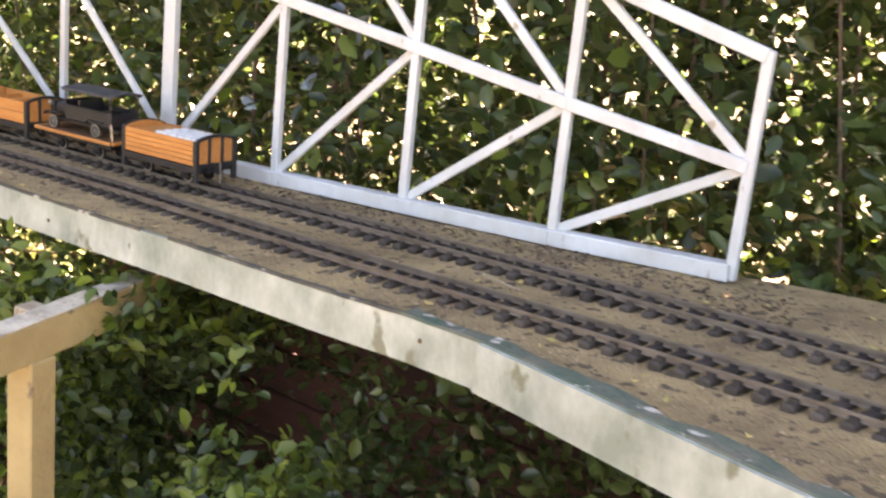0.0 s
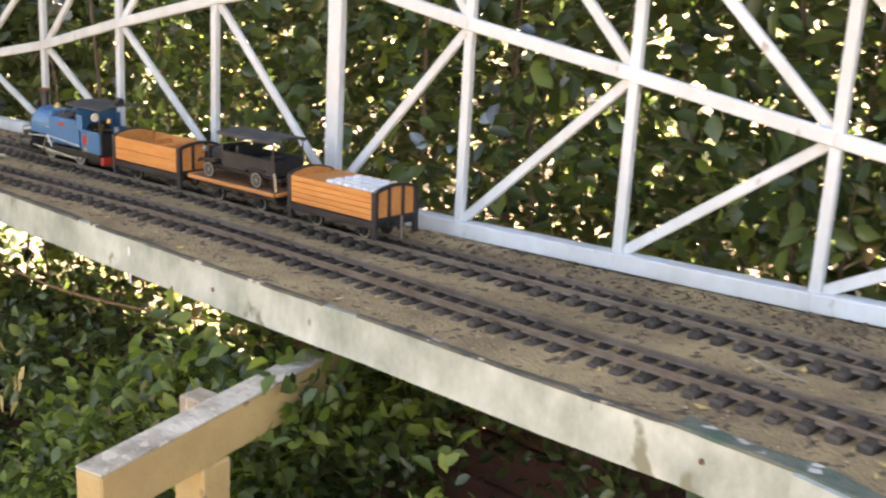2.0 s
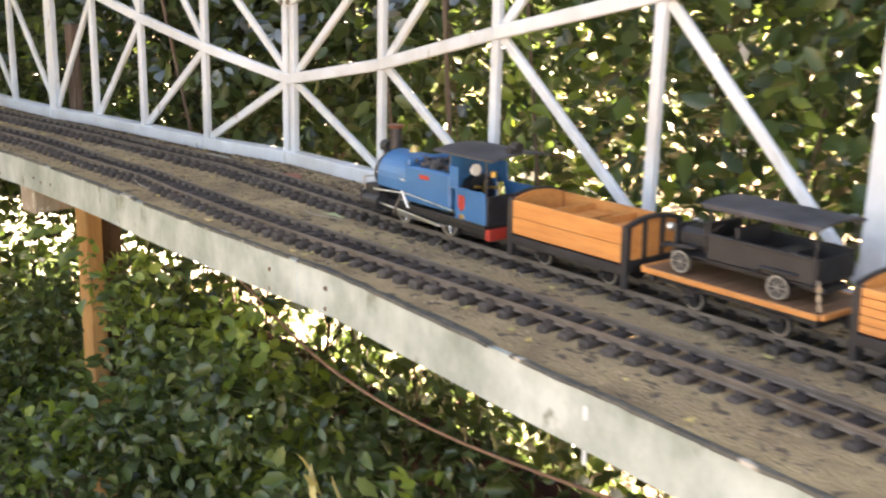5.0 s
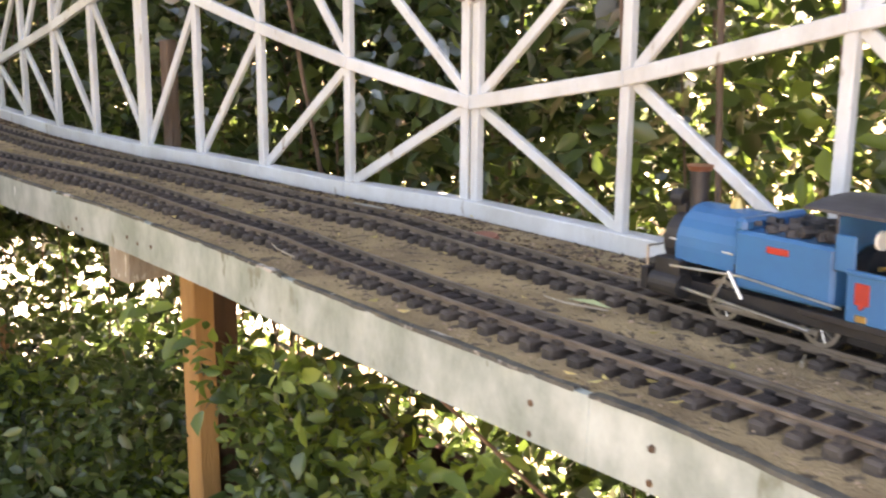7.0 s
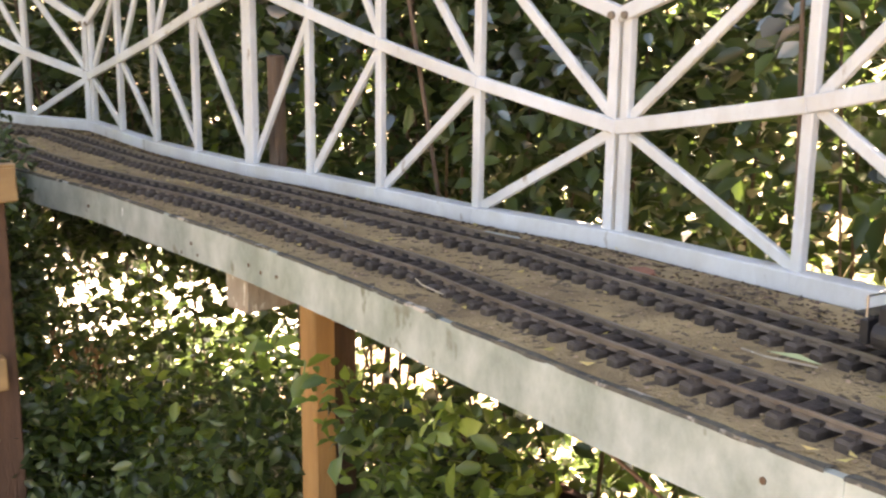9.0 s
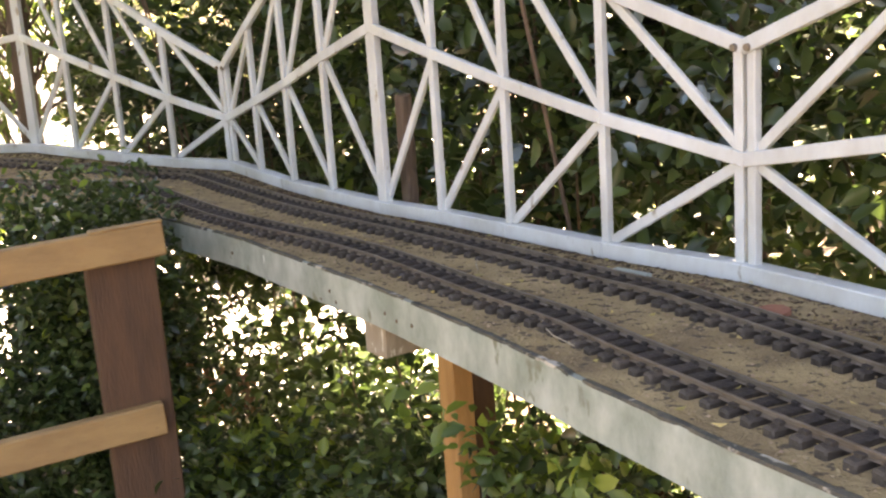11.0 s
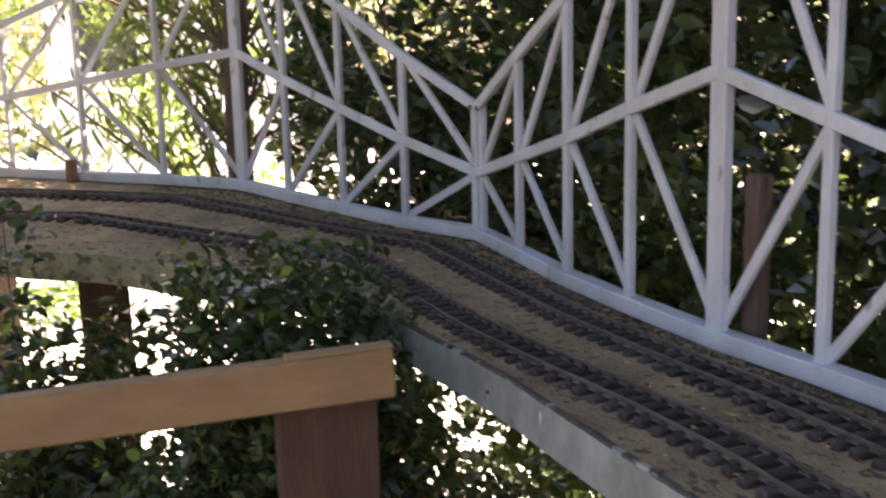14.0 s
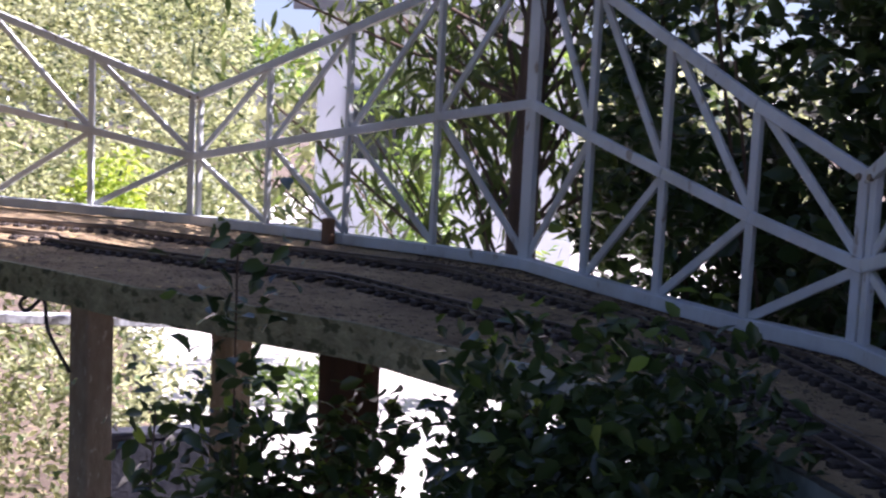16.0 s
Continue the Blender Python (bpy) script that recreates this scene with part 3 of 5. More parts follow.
part("post", bm, ORANGEWOOD, railing)

# dark boards behind the bush below the deck
board_fence = thing("board_fence", "dark red-brown board fence behind the bush under the deck", "fence")
FENCEWOOD = material("dark_red_brown_board", (0.085, 0.035, 0.025), 0.85, second=(0.05, 0.022, 0.018), scale=9, stretch=(1, 1, 5), bump=0.3, bump_scale=60, per_object=0.3)
for row in range(9):
    z = 0.05 + row * 0.095
    for k, (s0, s1) in enumerate(((-7, -2.2), (-2.2, 2.0), (2.0, 4.6), (4.6, 9.5))):
        if s0 > 4 and row > 5:
            continue
        a, b = foot(s0) + normal(s0) * -0.03, foot(s1) + normal(s1) * -0.03
        bm = bmesh.new()
        bar(bm, (a.x, a.y, z), (b.x, b.y, z), 0.018, 0.088, (0, 0, 1), 0.002)
        part("board", bm, FENCEWOOD, board_fence)


# brown lattice behind the low bush
lattice = thing("lattice_fence", "brown diagonal timber lattice behind the low bush", "fence")
LATTICE = material("brown_lattice_slat", (0.30, 0.17, 0.09), 0.8, second=(0.22, 0.12, 0.065), scale=12, bump=0.3, bump_scale=70, per_object=0.2)
for k in range(8):
    a, b = foot(15.4 + 0.3 * k), foot(14.0 + 0.3 * k)
    n = normal(15.0 + 0.3 * k)
    bm = bmesh.new()
    bar(bm, (a.x + n.x * 0.06, a.y + n.y * 0.06, 0.38), (b.x + n.x * 0.06, b.y + n.y * 0.06, -0.15), 0.024, 0.008, (n.x, n.y, 0), 0.001)
    part("slat", bm, LATTICE, lattice)


# ------------------------------------------------------------------ foliage
def leaves(name, centres, length, width, mat, seed, parent=None, droop=0.35, up_bias=0.35, simple=False):
    """Many folded leaves, one island each, about the given centres."""
    r = np.random.default_rng(seed)
    c = np.asarray(centres)
    n = len(c)
    d = r.normal(size=(n, 3))
    d[:, 2] = d[:, 2] * 0.6 - droop
    d /= np.linalg.norm(d, axis=1)[:, None]
    nrm = r.normal(size=(n, 3)) + np.array([0, 0, up_bias * 3])
    nrm -= (nrm * d).sum(1)[:, None] * d
    nrm /= np.linalg.norm(nrm, axis=1)[:, None] + 1e-9
    side = np.cross(d, nrm)
    size = r.uniform(0.55, 1.25, n)[:, None]
    L, Wd = length * size, width * size * r.uniform(0.8, 1.2, n)[:, None]
    base = c - d * L * 0.5
    fold = r.uniform(0.1, 0.35, n)[:, None]
    if simple:
        v = np.empty((n, 4, 3))
        v[:, 0], v[:, 2] = base, base + d * L
        v[:, 1] = base + d * L * 0.45 + side * Wd * 0.5 + nrm * Wd * fold
        v[:, 3] = base + d * L * 0.45 - side * Wd * 0.5 + nrm * Wd * fold
        k = np.arange(n)[:, None] * 4
        faces = [tuple(x) for x in (k + np.array([[0, 2, 1]])).tolist()] + [tuple(x) for x in (k + np.array([[0, 3, 2]])).tolist()]
        return mesh_object(name, v.reshape(-1, 3).tolist(), faces, mat, parent, False)
    v = np.empty((n, 8, 3))
    curl = r.uniform(0.05, 0.2, n)[:, None]
    v[:, 0] = base
    v[:, 1] = base + d * L * 0.22 + side * Wd * 0.36 + nrm * Wd * fold * 0.7
    v[:, 2] = base + d * L * 0.58 + side * Wd * 0.46 + nrm * (Wd * fold - L * curl * 0.3)
    v[:, 3] = base + d * L - nrm * L * curl
    v[:, 4] = base + d * L * 0.58 - side * Wd * 0.46 + nrm * (Wd * fold - L * curl * 0.3)
    v[:, 5] = base + d * L * 0.22 - side * Wd * 0.36 + nrm * Wd * fold * 0.7
    v[:, 6] = base + d * L * 0.3
    v[:, 7] = base + d * L * 0.65 - nrm * L * curl * 0.3
    idx = (np.arange(n) * 8)[:, None]
    quads = [(0, 6, 1), (0, 5, 6), (1, 6, 7, 2), (5, 4, 7, 6), (2, 7, 3), (4, 3, 7)]
    faces = []
    for q in quads:
        faces += [tuple(x) for x in (idx + np.array([q])).tolist()]
    return mesh_object(name, v.reshape(-1, 3).tolist(), faces, mat, parent, True)


def clump(r, n, s_range, off_range, z_range, keep=None, cluster=7, spread=0.055):
    """Leaf centres in loose sprays within a stretch of the plan, clear of the deck; z above the ground."""
    out = []
    while len(out) < n:
        s, off, z = r.uniform(*s_range), r.uniform(*off_range), r.uniform(*z_range)
        if keep and not keep(s, off, z):
            continue
        p, nn, dz = foot(s), normal(s), deck_z(s)
        w = lerp(EDGE, s)
        for _ in range(int(r.integers(3, cluster))):
            o, zz, d = off + r.normal() * spread, z + r.normal() * spread, r.normal() * spread
            if -0.075 < o < w + 0.03 and zz > dz - 0.085:
                continue
            out.append((p.x + nn.x * o - nn.y * d, p.y + nn.y * o + nn.x * d, zz))
    return np.array(out[:n])


def gap_noise(s, off, z, freq=1.6, seed=0.0):
    return noise.noise((s * 0.28 * freq, off * freq + seed, z * freq + seed * 3))


def blob(r, n, centre, radii, spread=0.0, power=0.6):
    """Points in an uneven ball about centre."""
    out = []
    while len(out) < n:
        d = r.normal(size=3)
        d /= np.linalg.norm(d)
        rad = r.uniform() ** power * (0.8 + 0.5 * noise.noise(tuple(d * 1.7 + centre[0])))
        p = np.array(centre) + d * rad * np.array(radii)
        if p[2] > 0.02:
            out.append(p)
    return np.array(out)


def off_rail(pts):
    """Keeps what grows behind the railing clear of its rails."""
    q = pts[:, :2] - np.array([-3.42, 0.497])
    return pts[(q @ np.array([-0.951, 0.308]) > 0.045) | (q @ np.array([0.308, 0.951]) > 0.05)]


def low_gap(s, o, z):
    """The opening in the hedge below the deck, through which the sunlit garden shows."""
    q = s + 6.5 * (o + 0.3)
    return 8.0 < q < 11.6 and z > 0.34 + 0.55 * (o + 0.3) + 0.10 * gap_noise(s, o, z, 2.0, 40.0) and gap_noise(s, o, z, 3.4, 41.0) < 0.22


def thin_low(s, o, z, freq, seed, level):
    """Leaves of the low hedge: dense near the ground, with wide openings just below the deck past the short bearer."""
    if low_gap(s, o, z) or (9.0 < s < 12.3 and z > 0.1 and gap_noise(s, o * 0.4, z, 3.0, 71.0) < 0.05):
        return False
    if 12.3 < s < 18.6 and z > 0.14:
        return gap_noise(s, o * 0.4, z, 3.0, 71.0) > (0.13 if s < 15 else 0.05) and gap_noise(s, o, z, freq, seed) > 0.0
    return gap_noise(s, o, z, freq, seed) > level


r1 = np.random.default_rng(11)
hedge = thing("hedge", "dense dark green hedge of glossy leaves behind the truss", "hedge", kind="stuff")
leaves("foliage", clump(r1, 84000, (-9, 19.3), (-0.85, -0.10), (0.75, 2.6), lambda s, o, z: (z > 0.88 or not 4.6 < s < 8.3) and gap_noise(s, o, z, 2.2) > (-0.27 if s < 8.5 or s > 13 else -0.2)), 0.047, 0.026, LEAF, 5, hedge)
leaves("inner_foliage", clump(r1, 50000, (-10, 18.5), (-1.25, -0.6), (0.7, 2.7), lambda s, o, z: (z > 0.88 or not 4.6 < s < 8.3) and gap_noise(s, o, z, 1.5, 8.0) > (-0.52 if s < 12 else -0.1)), 0.072, 0.044, LEAF, 25, hedge, simple=True)
leaves("low_foliage", clump(r1, 16000, (-9, 19.3), (-0.85, -0.10), (0.0, 0.8), lambda s, o, z: not low_gap(s, o, z) and gap_noise(s, o, z, 2.2, 2.0) > (-0.2 if s < 7.6 else 0.34 if z > 0.12 else 0.1)), 0.050, 0.030, LEAF, 15, hedge)
leaves("young_foliage", clump(r1, 2600, (-9, 16.5), (-0.85, -0.10), (0.8, 2.5), lambda s, o, z: gap_noise(s, o, z, 1.3, 5.0) > 0.16), 0.048, 0.028, LEAF_LIGHT, 6, hedge)
# Two unseen overhead layers, added to keep sun and sky light off the deck.
leaves("sun_screen_foliage", clump(r1, 19500, (-10, 18.8), (-1.4, 0.4), (2.6, 3.5)), 0.18, 0.11, LEAF, 16, hedge, simple=True)
leaves("sky_screen_foliage", clump(r1, 14000, (9.5, 20.5), (0.2, 2.6), (2.5, 3.4)), 0.18, 0.11, LEAF, 17, hedge, simple=True)
leaves("truss_foliage", clump(r1, 900, (16.6, 19.6), (-0.09, 0.03), (0.98, 1.75), lambda s, o, z: gap_noise(s, o, z, 2.6, 6.0) > 0.02, spread=0.03), 0.046, 0.024, LEAF, 41, hedge)
leaves("back_foliage", clump(r1, 9000, (9, 19.5), (-0.85, -0.12), (0.55, 0.88), lambda s, o, z: thin_low(s, o, z, 2.0, 4.0, 0.18 if s < 18 else -0.1), spread=0.035), 0.046, 0.026, LEAF, 42, hedge)
leaves("low_back_foliage", clump(r1, 17000, (7.5, 19.5), (-1.0, -0.15), (-0.4, 0.62), lambda s, o, z: thin_low(s, o, z, 2.2, 24.0, -0.3 if z < 0.2 else 0.0), spread=0.035), 0.058, 0.034, LEAF, 52, hedge, simple=True)
leaves("bottom_foliage", clump(r1, 4200, (11.8, 16.5), (-1.1, -0.1), (-0.4, 0.42), lambda s, o, z: thin_low(s, o, z, 2.4, 14.0, -0.02)), 0.045, 0.025, LEAF, 47, hedge)
leaves("end_foliage", clump(r1, 7500, (14.5, 19.4), (-1.1, -0.2), (1.05, 2.7)), 0.052, 0.028, LEAF, 44, hedge)
leaves("far_end_foliage", np.concatenate([blob(r1, 3200, (-5.05, 2.1, 1.95), (0.55, 0.42, 1.15)), blob(r1, 1400, (-5.55, 1.76, 1.95), (0.30, 0.30, 0.9))]), 0.055, 0.028, LEAF, 45, hedge)
leaves("bend_foliage", np.concatenate([blob(r1, 1500, (-5.33, 1.42, 1.12), (0.34, 0.20, 0.40)), blob(r1, 900, (-4.9, 1.50, 1.05), (0.30, 0.18, 0.35))]), 0.055, 0.028, LEAF, 48, hedge)
# Light blue-grey leaf colour paints in the sky's reflection on glossy hedge leaves.
SHEEN_LEAF = material("sky_sheen_leaf", (0.13, 0.18, 0.19), 0.25, second=(0.22, 0.27, 0.30), scale=6, per_island=0.4, spec=0.7)
leaves("sheen_foliage", clump(r1, 420, (-0.5, 13.5), (-0.24, -0.1), (1.02, 1.75), lambda s, o, z: gap_noise(s, o, z, 2.4, 31.0) > 0.22, spread=0.04), 0.046, 0.027, SHEEN_LEAF, 61, hedge)
stem_r = random.Random(9)
stems = bmesh.new()
for _ in range(120):
    s = stem_r.uniform(-8, 19)
    a = foot(s) + normal(s) * -stem_r.uniform(0.2, 0.85)
    lean = Vector((stem_r.gauss(0, 0.25), stem_r.gauss(0, 0.2), 0))
    z0, z1 = stem_r.uniform(-0.03, 0.5), stem_r.uniform(1.3, 2.6)
    rod(stems, (a.x, a.y, z0), (a.x + lean.x, a.y + lean.y, z1), stem_r.uniform(0.002, 0.005), 6)
part("stem", stems, BARK, hedge)
# Added bank, never in view, that darkens the bend by blocking the open sky.
near_side = thing("tall_shrubs", "unseen dense shrubs added on the open side of the deck to cut sky light", "shrub", kind="stuff")
bank = np.concatenate([blob(r1, 1100, (x, -1.45 + 0.12 * math.sin(x * 3), 1.5), (0.62, 0.48, 1.9 + 0.25 * math.cos(x * 2.3)), power=0.45) for x in (-6.2, -5.7, -5.2, -4.7, -4.3, -3.95)])
leaves("foliage", bank, 0.15, 0.09, LEAF, 43, near_side, simple=True)
under = thing("under_bush", "leafy green bush growing below the raised deck", "bush", kind="stuff")


def bush_room(s, o, z):
    """Where the bush below the deck grows: up to the deck at first, lower and thinner further on."""
    top = 0.90 - 0.17 * max(0.0, min(1.0, s - 4.3)) if s < 9.0 else 0.58
    if 4.8 < s - 5.8 * (0.35 - o) < 7.4:
        top = min(top, 0.79 - 0.57 * (0.35 - o))
    return z < top and gap_noise(s, o, z, 4.2, 9.0) > (-0.04 if s < 9 else 0.1)


leaves("foliage", clump(r1, 40000, (-4, 14.5), (0.06, 0.50), (0.05, 0.92), bush_room, spread=0.024), 0.031, 0.0175, LEAF, 7, under)
leaves("young_foliage", clump(r1, 15000, (-2.5, 13), (0.2, 0.5), (0.2, 0.88), lambda s, o, z: gap_noise(s, o, z, 2.6, 3.0) > 0.05 and bush_room(s, o, z), spread=0.026), 0.033, 0.018, LEAF_LIGHT, 8, under)
leaves("low_foliage", clump(r1, 4200, (9.6, 13.0), (-0.35, 0.5), (-0.05, 0.40), lambda s, o, z: gap_noise(s, o, z, 2.2, 12.0) > -0.2, spread=0.04), 0.036, 0.02, LEAF, 46, under)
front = thing("front_bush", "dark leafy bush beside the deck edge", "bush", kind="stuff")
leaves("foliage", off_rail(blob(r1, 21000, (-3.78, 0.51, 0.655), (0.30, 0.275, 0.49))), 0.027, 0.014, LEAF, 9, front)
leaves("young_foliage", off_rail(blob(r1, 700, (-3.78, 0.50, 0.755), (0.29, 0.27, 0.42))), 0.027, 0.015, LEAF_LIGHT, 19, front)
leaves("low_foliage", blob(r1, 2800, (-4.05, 0.33, 0.37), (0.34, 0.24, 0.31)), 0.034, 0.019, LEAF, 20, front)
shoot = thing("leafy_shoot", "tall dark leafy shoots in front of the deck posts", "shrub", kind="stuff")
sr = random.Random(31)
pts, stems = [], bmesh.new()
for k in range(24):
    a = Vector((-4.39 + sr.gauss(0, 0.05), 0.255 + sr.gauss(0, 0.05), -0.03))
    b = a + Vector((sr.gauss(0, 0.10), sr.gauss(0.03, 0.11), sr.uniform(0.5, 0.88)))
    if k == 0:
        b = Vector((-4.37, 0.25, 1.06))
    rod(stems, a, b, 0.0016, 6)
    for _ in range(300):
        q = a.lerp(b, sr.uniform(0.35, 1.02))
        pts.append((q.x + sr.gauss(0, 0.040), q.y + sr.gauss(0, 0.042), q.z + sr.gauss(0, 0.03)))
part("stem", stems, BARK, shoot)
leaves("foliage", np.array(pts[::6] + pts[1::6] + pts[2::6] + pts[3::6] + pts[4::6]), 0.034, 0.020, LEAF, 21, shoot)
leaves("young_foliage", np.array(pts[5::12]), 0.034, 0.018, LEAF_LIGHT, 22, shoot)
far = thing("far_shrubs", "sunlit yellow-green shrubs in the distance beyond the truss", "shrub", kind="stuff")


def far_bank(r, n):
    """A rising sunlit bank of shrubs beyond the bend: low near the deck, tall further off."""
    out = []
    while len(out) < n:
        x, y = r.uniform(-11.0, -6.7), r.uniform(-3.2, 2.6)
        d = -6.7 - x
        if y > 0.75 + 0.16 * d:
            continue
        top = 0.35 + 0.62 * d + 0.25 * noise.noise((x * 1.3, y * 1.3, 0))
        z = top - abs(r.normal()) * (0.22 if d > 0.8 else 0.4)
        if z < -0.45 or noise.noise((x * 1.6, y * 1.6, z * 1.6)) < -0.3:
            continue
        out.append((x, y, z))
    return np.array(out)


def far_hedge(r, n):
    """Hedges round the rest of the garden, seen in glimpses."""
    out = []
    while len(out) < n:
        a = r.uniform(radians(70), radians(132))
        d = r.uniform(6.5, 8.5)
        x, y, z = -3 + d * math.cos(a), 1 + d * math.sin(a), r.uniform(0, 2.8) * r.uniform(0.5, 1) - 0.5
        if noise.noise((x * 0.6, y * 0.6, z * 0.8)) > -0.1:
            out.append((x, y, z))
    return np.array(out)


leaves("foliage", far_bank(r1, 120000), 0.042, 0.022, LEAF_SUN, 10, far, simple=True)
# Dark leaves mixed into the bank paint the shade between its lit ones.
leaves("shade_tone_foliage", far_bank(r1, 12000), 0.045, 0.024, LEAF, 73, far, simple=True)
leaves("fresh_foliage", np.concatenate([blob(r1, 1700, (-7.25, 0.27, 0.86), (0.22, 0.24, 0.30)), blob(r1, 900, (-7.5, -0.35, 0.80), (0.3, 0.3, 0.22))]), 0.045, 0.016, LEAF_FRESH, 74, far)
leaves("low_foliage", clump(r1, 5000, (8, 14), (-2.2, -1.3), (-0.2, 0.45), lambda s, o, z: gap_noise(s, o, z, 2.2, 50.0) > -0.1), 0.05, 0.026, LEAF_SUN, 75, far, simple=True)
mid = [(x, y, z) for x, y, z in zip(r1.uniform(-10.6, -9.0, 30000), r1.uniform(1.1, 3.2, 30000), r1.uniform(-0.5, 1.75, 30000)) if noise.noise((x * 1.4, y * 1.4, z * 1.4)) > 0.3]
leaves("mid_foliage", np.array(mid), 0.09, 0.035, LEAF_LIGHT, 13, far, simple=True)
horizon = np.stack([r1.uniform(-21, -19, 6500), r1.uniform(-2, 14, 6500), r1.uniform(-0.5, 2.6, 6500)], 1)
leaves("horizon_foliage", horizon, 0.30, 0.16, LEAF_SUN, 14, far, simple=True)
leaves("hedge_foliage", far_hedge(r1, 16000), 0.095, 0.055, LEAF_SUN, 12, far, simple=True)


# ------------------------------------------------------------------ the tree behind the bend
NARROW_LEAF = material("narrow_drooping_leaf", (0.05, 0.075, 0.022), 0.42, second=(0.10, 0.13, 0.035), scale=5, per_island=0.5, transmit=0.35)


def deck_clear(p):
    """How far a point lies behind the truss line near the bend."""
    best = min((foot(19 + 0.5 * k) for k in range(14)), key=lambda q: (q.xy - p.xy).length)
    k = min(range(14), key=lambda k: (foot(19 + 0.5 * k).xy - p.xy).length)
    return -(p - best).dot(normal(19 + 0.5 * k))


def tree(base, lean, height, radius, label):
    t = thing("tree", label, "tree")
    n, seg = 12, 12
    verts, faces = [], []
    for i in range(n + 1):
        f = i / n
        rr = radius * (1 - 0.55 * f) * (1 + 0.35 * max(0, 0.12 - f) / 0.12)
        c = Vector(base) + Vector(lean) * f + Vector((0.03 * math.sin(f * 9), 0.03 * math.cos(f * 7), height * f))
        for j in range(seg):
            a = 2 * math.pi * j / seg
            q = rr * (1 + 0.12 * noise.noise((math.cos(a) * 2, math.sin(a) * 2, f * 6)))
            verts.append((c.x + q * math.cos(a), c.y + q * math.sin(a), c.z))
    for i in range(n):
        for j in range(seg):
            k = (j + 1) % seg
            faces.append((i * seg + j, i * seg + k, (i + 1) * seg + k, (i + 1) * seg + j))
    mesh_object("trunk", verts, faces, BARK, t, True)
    r = random.Random(7)
    pts = []
    for i in range(44):
        e = foot(r.uniform(18.6, 24.8)) + normal(21.5) * -r.uniform(0.12, 0.75)
        e.z = r.uniform(1.15, 2.4)
        f = min(0.95, (e.z + r.uniform(-0.1, 0.35)) / height)
        c = Vector(base) + Vector(lean) * f + Vector((0.03 * math.sin(f * 9), 0.03 * math.cos(f * 7), height * f))
        bm = bmesh.new()
        mm, ln = between(c, e)
        tube(bm, radius * 0.14, radius * 0.05, ln, mm, 7)
        part("limb", bm, BARK, t)
        for k in range(10):
            q = c.lerp(e, r.uniform(0.25, 1.1))
            for _ in range(8):
                w = Vector((q.x + r.gauss(0, 0.06), q.y + r.gauss(0, 0.06), q.z + r.gauss(-0.07, 0.08)))
                if deck_clear(w) > 0.06:
                    pts.append(tuple(w))
    leaves("crown", np.array(pts), 0.078, 0.016, NARROW_LEAF, 31, t, droop=1.3)
    return t


tree((-5.25, 1.06, -0.62), (0.06, 0.09, 0), 3.95, 0.045, "brown barked tree with long narrow drooping leaves")

# ------------------------------------------------------------------ beyond: paving, a house, cables
CONCRETE = material("sunny_pale_paving", (0.56, 0.54, 0.50), 0.85, second=(0.46, 0.43, 0.38), scale=1.5, bump=0.3, bump_scale=40, spots=(0.3, 0.27, 0.22), spot_scale=5, spot_at=0.66)
slab = bmesh.new()
box(slab, (24.0, 8.2, 0.08), Matrix.Translation((-17.4, 4.85, -0.47)), 0.01)
tagged(link("paving", slab, CONCRETE), "pale concrete paving in full sun", "paving", kind="structure")


def house(at):
    t = thing("house", "pale rendered house with dark roof in the distance", "house", at=at)
    wall = bmesh.new()
    box(wall, (2.7, 0.25, 3.0), Matrix.Translation((0, 0, 1.5)))
    part("wall", wall, material("pale_render", (0.62, 0.64, 0.66), 0.8, second=(0.55, 0.57, 0.6), scale=2), t)
    roof = bmesh.new()
    box(roof, (3.2, 1.6, 0.12), Matrix.Translation((0, 0.4, 3.2)) @ Matrix.Rotation(radians(24), 4, 'X'))
    part("roof", roof, material("slate_roof", (0.09, 0.10, 0.12), 0.7, second=(0.14, 0.15, 0.17), scale=6), t)
    for x in (-0.75,):
        w = bmesh.new()
        box(w, (0.6, 0.06, 0.7), Matrix.Translation((x, -0.14, 1.7)))
        win = part("window", w, material("dark_pane", (0.03, 0.035, 0.04), 0.08, second=(0.04, 0.045, 0.05), scale=2), t)
        s = bmesh.new()
        box(s, (0.7, 0.1, 0.06), Matrix.Translation((x, -0.16, 1.32)))
        part("sill", s, WHITE, win)
    return t


house(Matrix.Translation((-14.0, 4.1, -0.45)) @ Matrix.Rotation(radians(70), 4, 'Z'))


# a dark garden box, a white board and a stub of post round the bend
box_bm = bmesh.new()
box(box_bm, (0.09, 0.42, 0.74), Matrix.Translation((-6.62, 0.36, -0.19)), 0.008)
box(box_bm, (0.095, 0.43, 0.022), Matrix.Translation((-6.62, 0.36, 0.192)), 0.005)
# Wall colour held close to black: the shade on it is in the colour.
tagged(link("garden_wall", box_bm, material("shade_toned_block", (0.025, 0.028, 0.038), 0.8, second=(0.045, 0.047, 0.055), scale=12, bump=0.4, bump_scale=60, spec=0.15)), "low grey garden wall behind the deck, coloured dark as if shaded", "garden wall")
timber("white_board", (-6.50, -0.75, 0.635), (-6.50, 0.62, 0.578), 0.05, 0.03, WHITE, "long white painted board in the sun below the deck", "board")
sb = deck_point(22.1, 0.03, 0)
timber("stub_post", (sb.x, sb.y, sb.z - 0.03), (sb.x, sb.y, sb.z + 0.065), 0.026, 0.026, OLDWOOD, "short brown stub of a post beside the rear track", "post", up=normal(22))


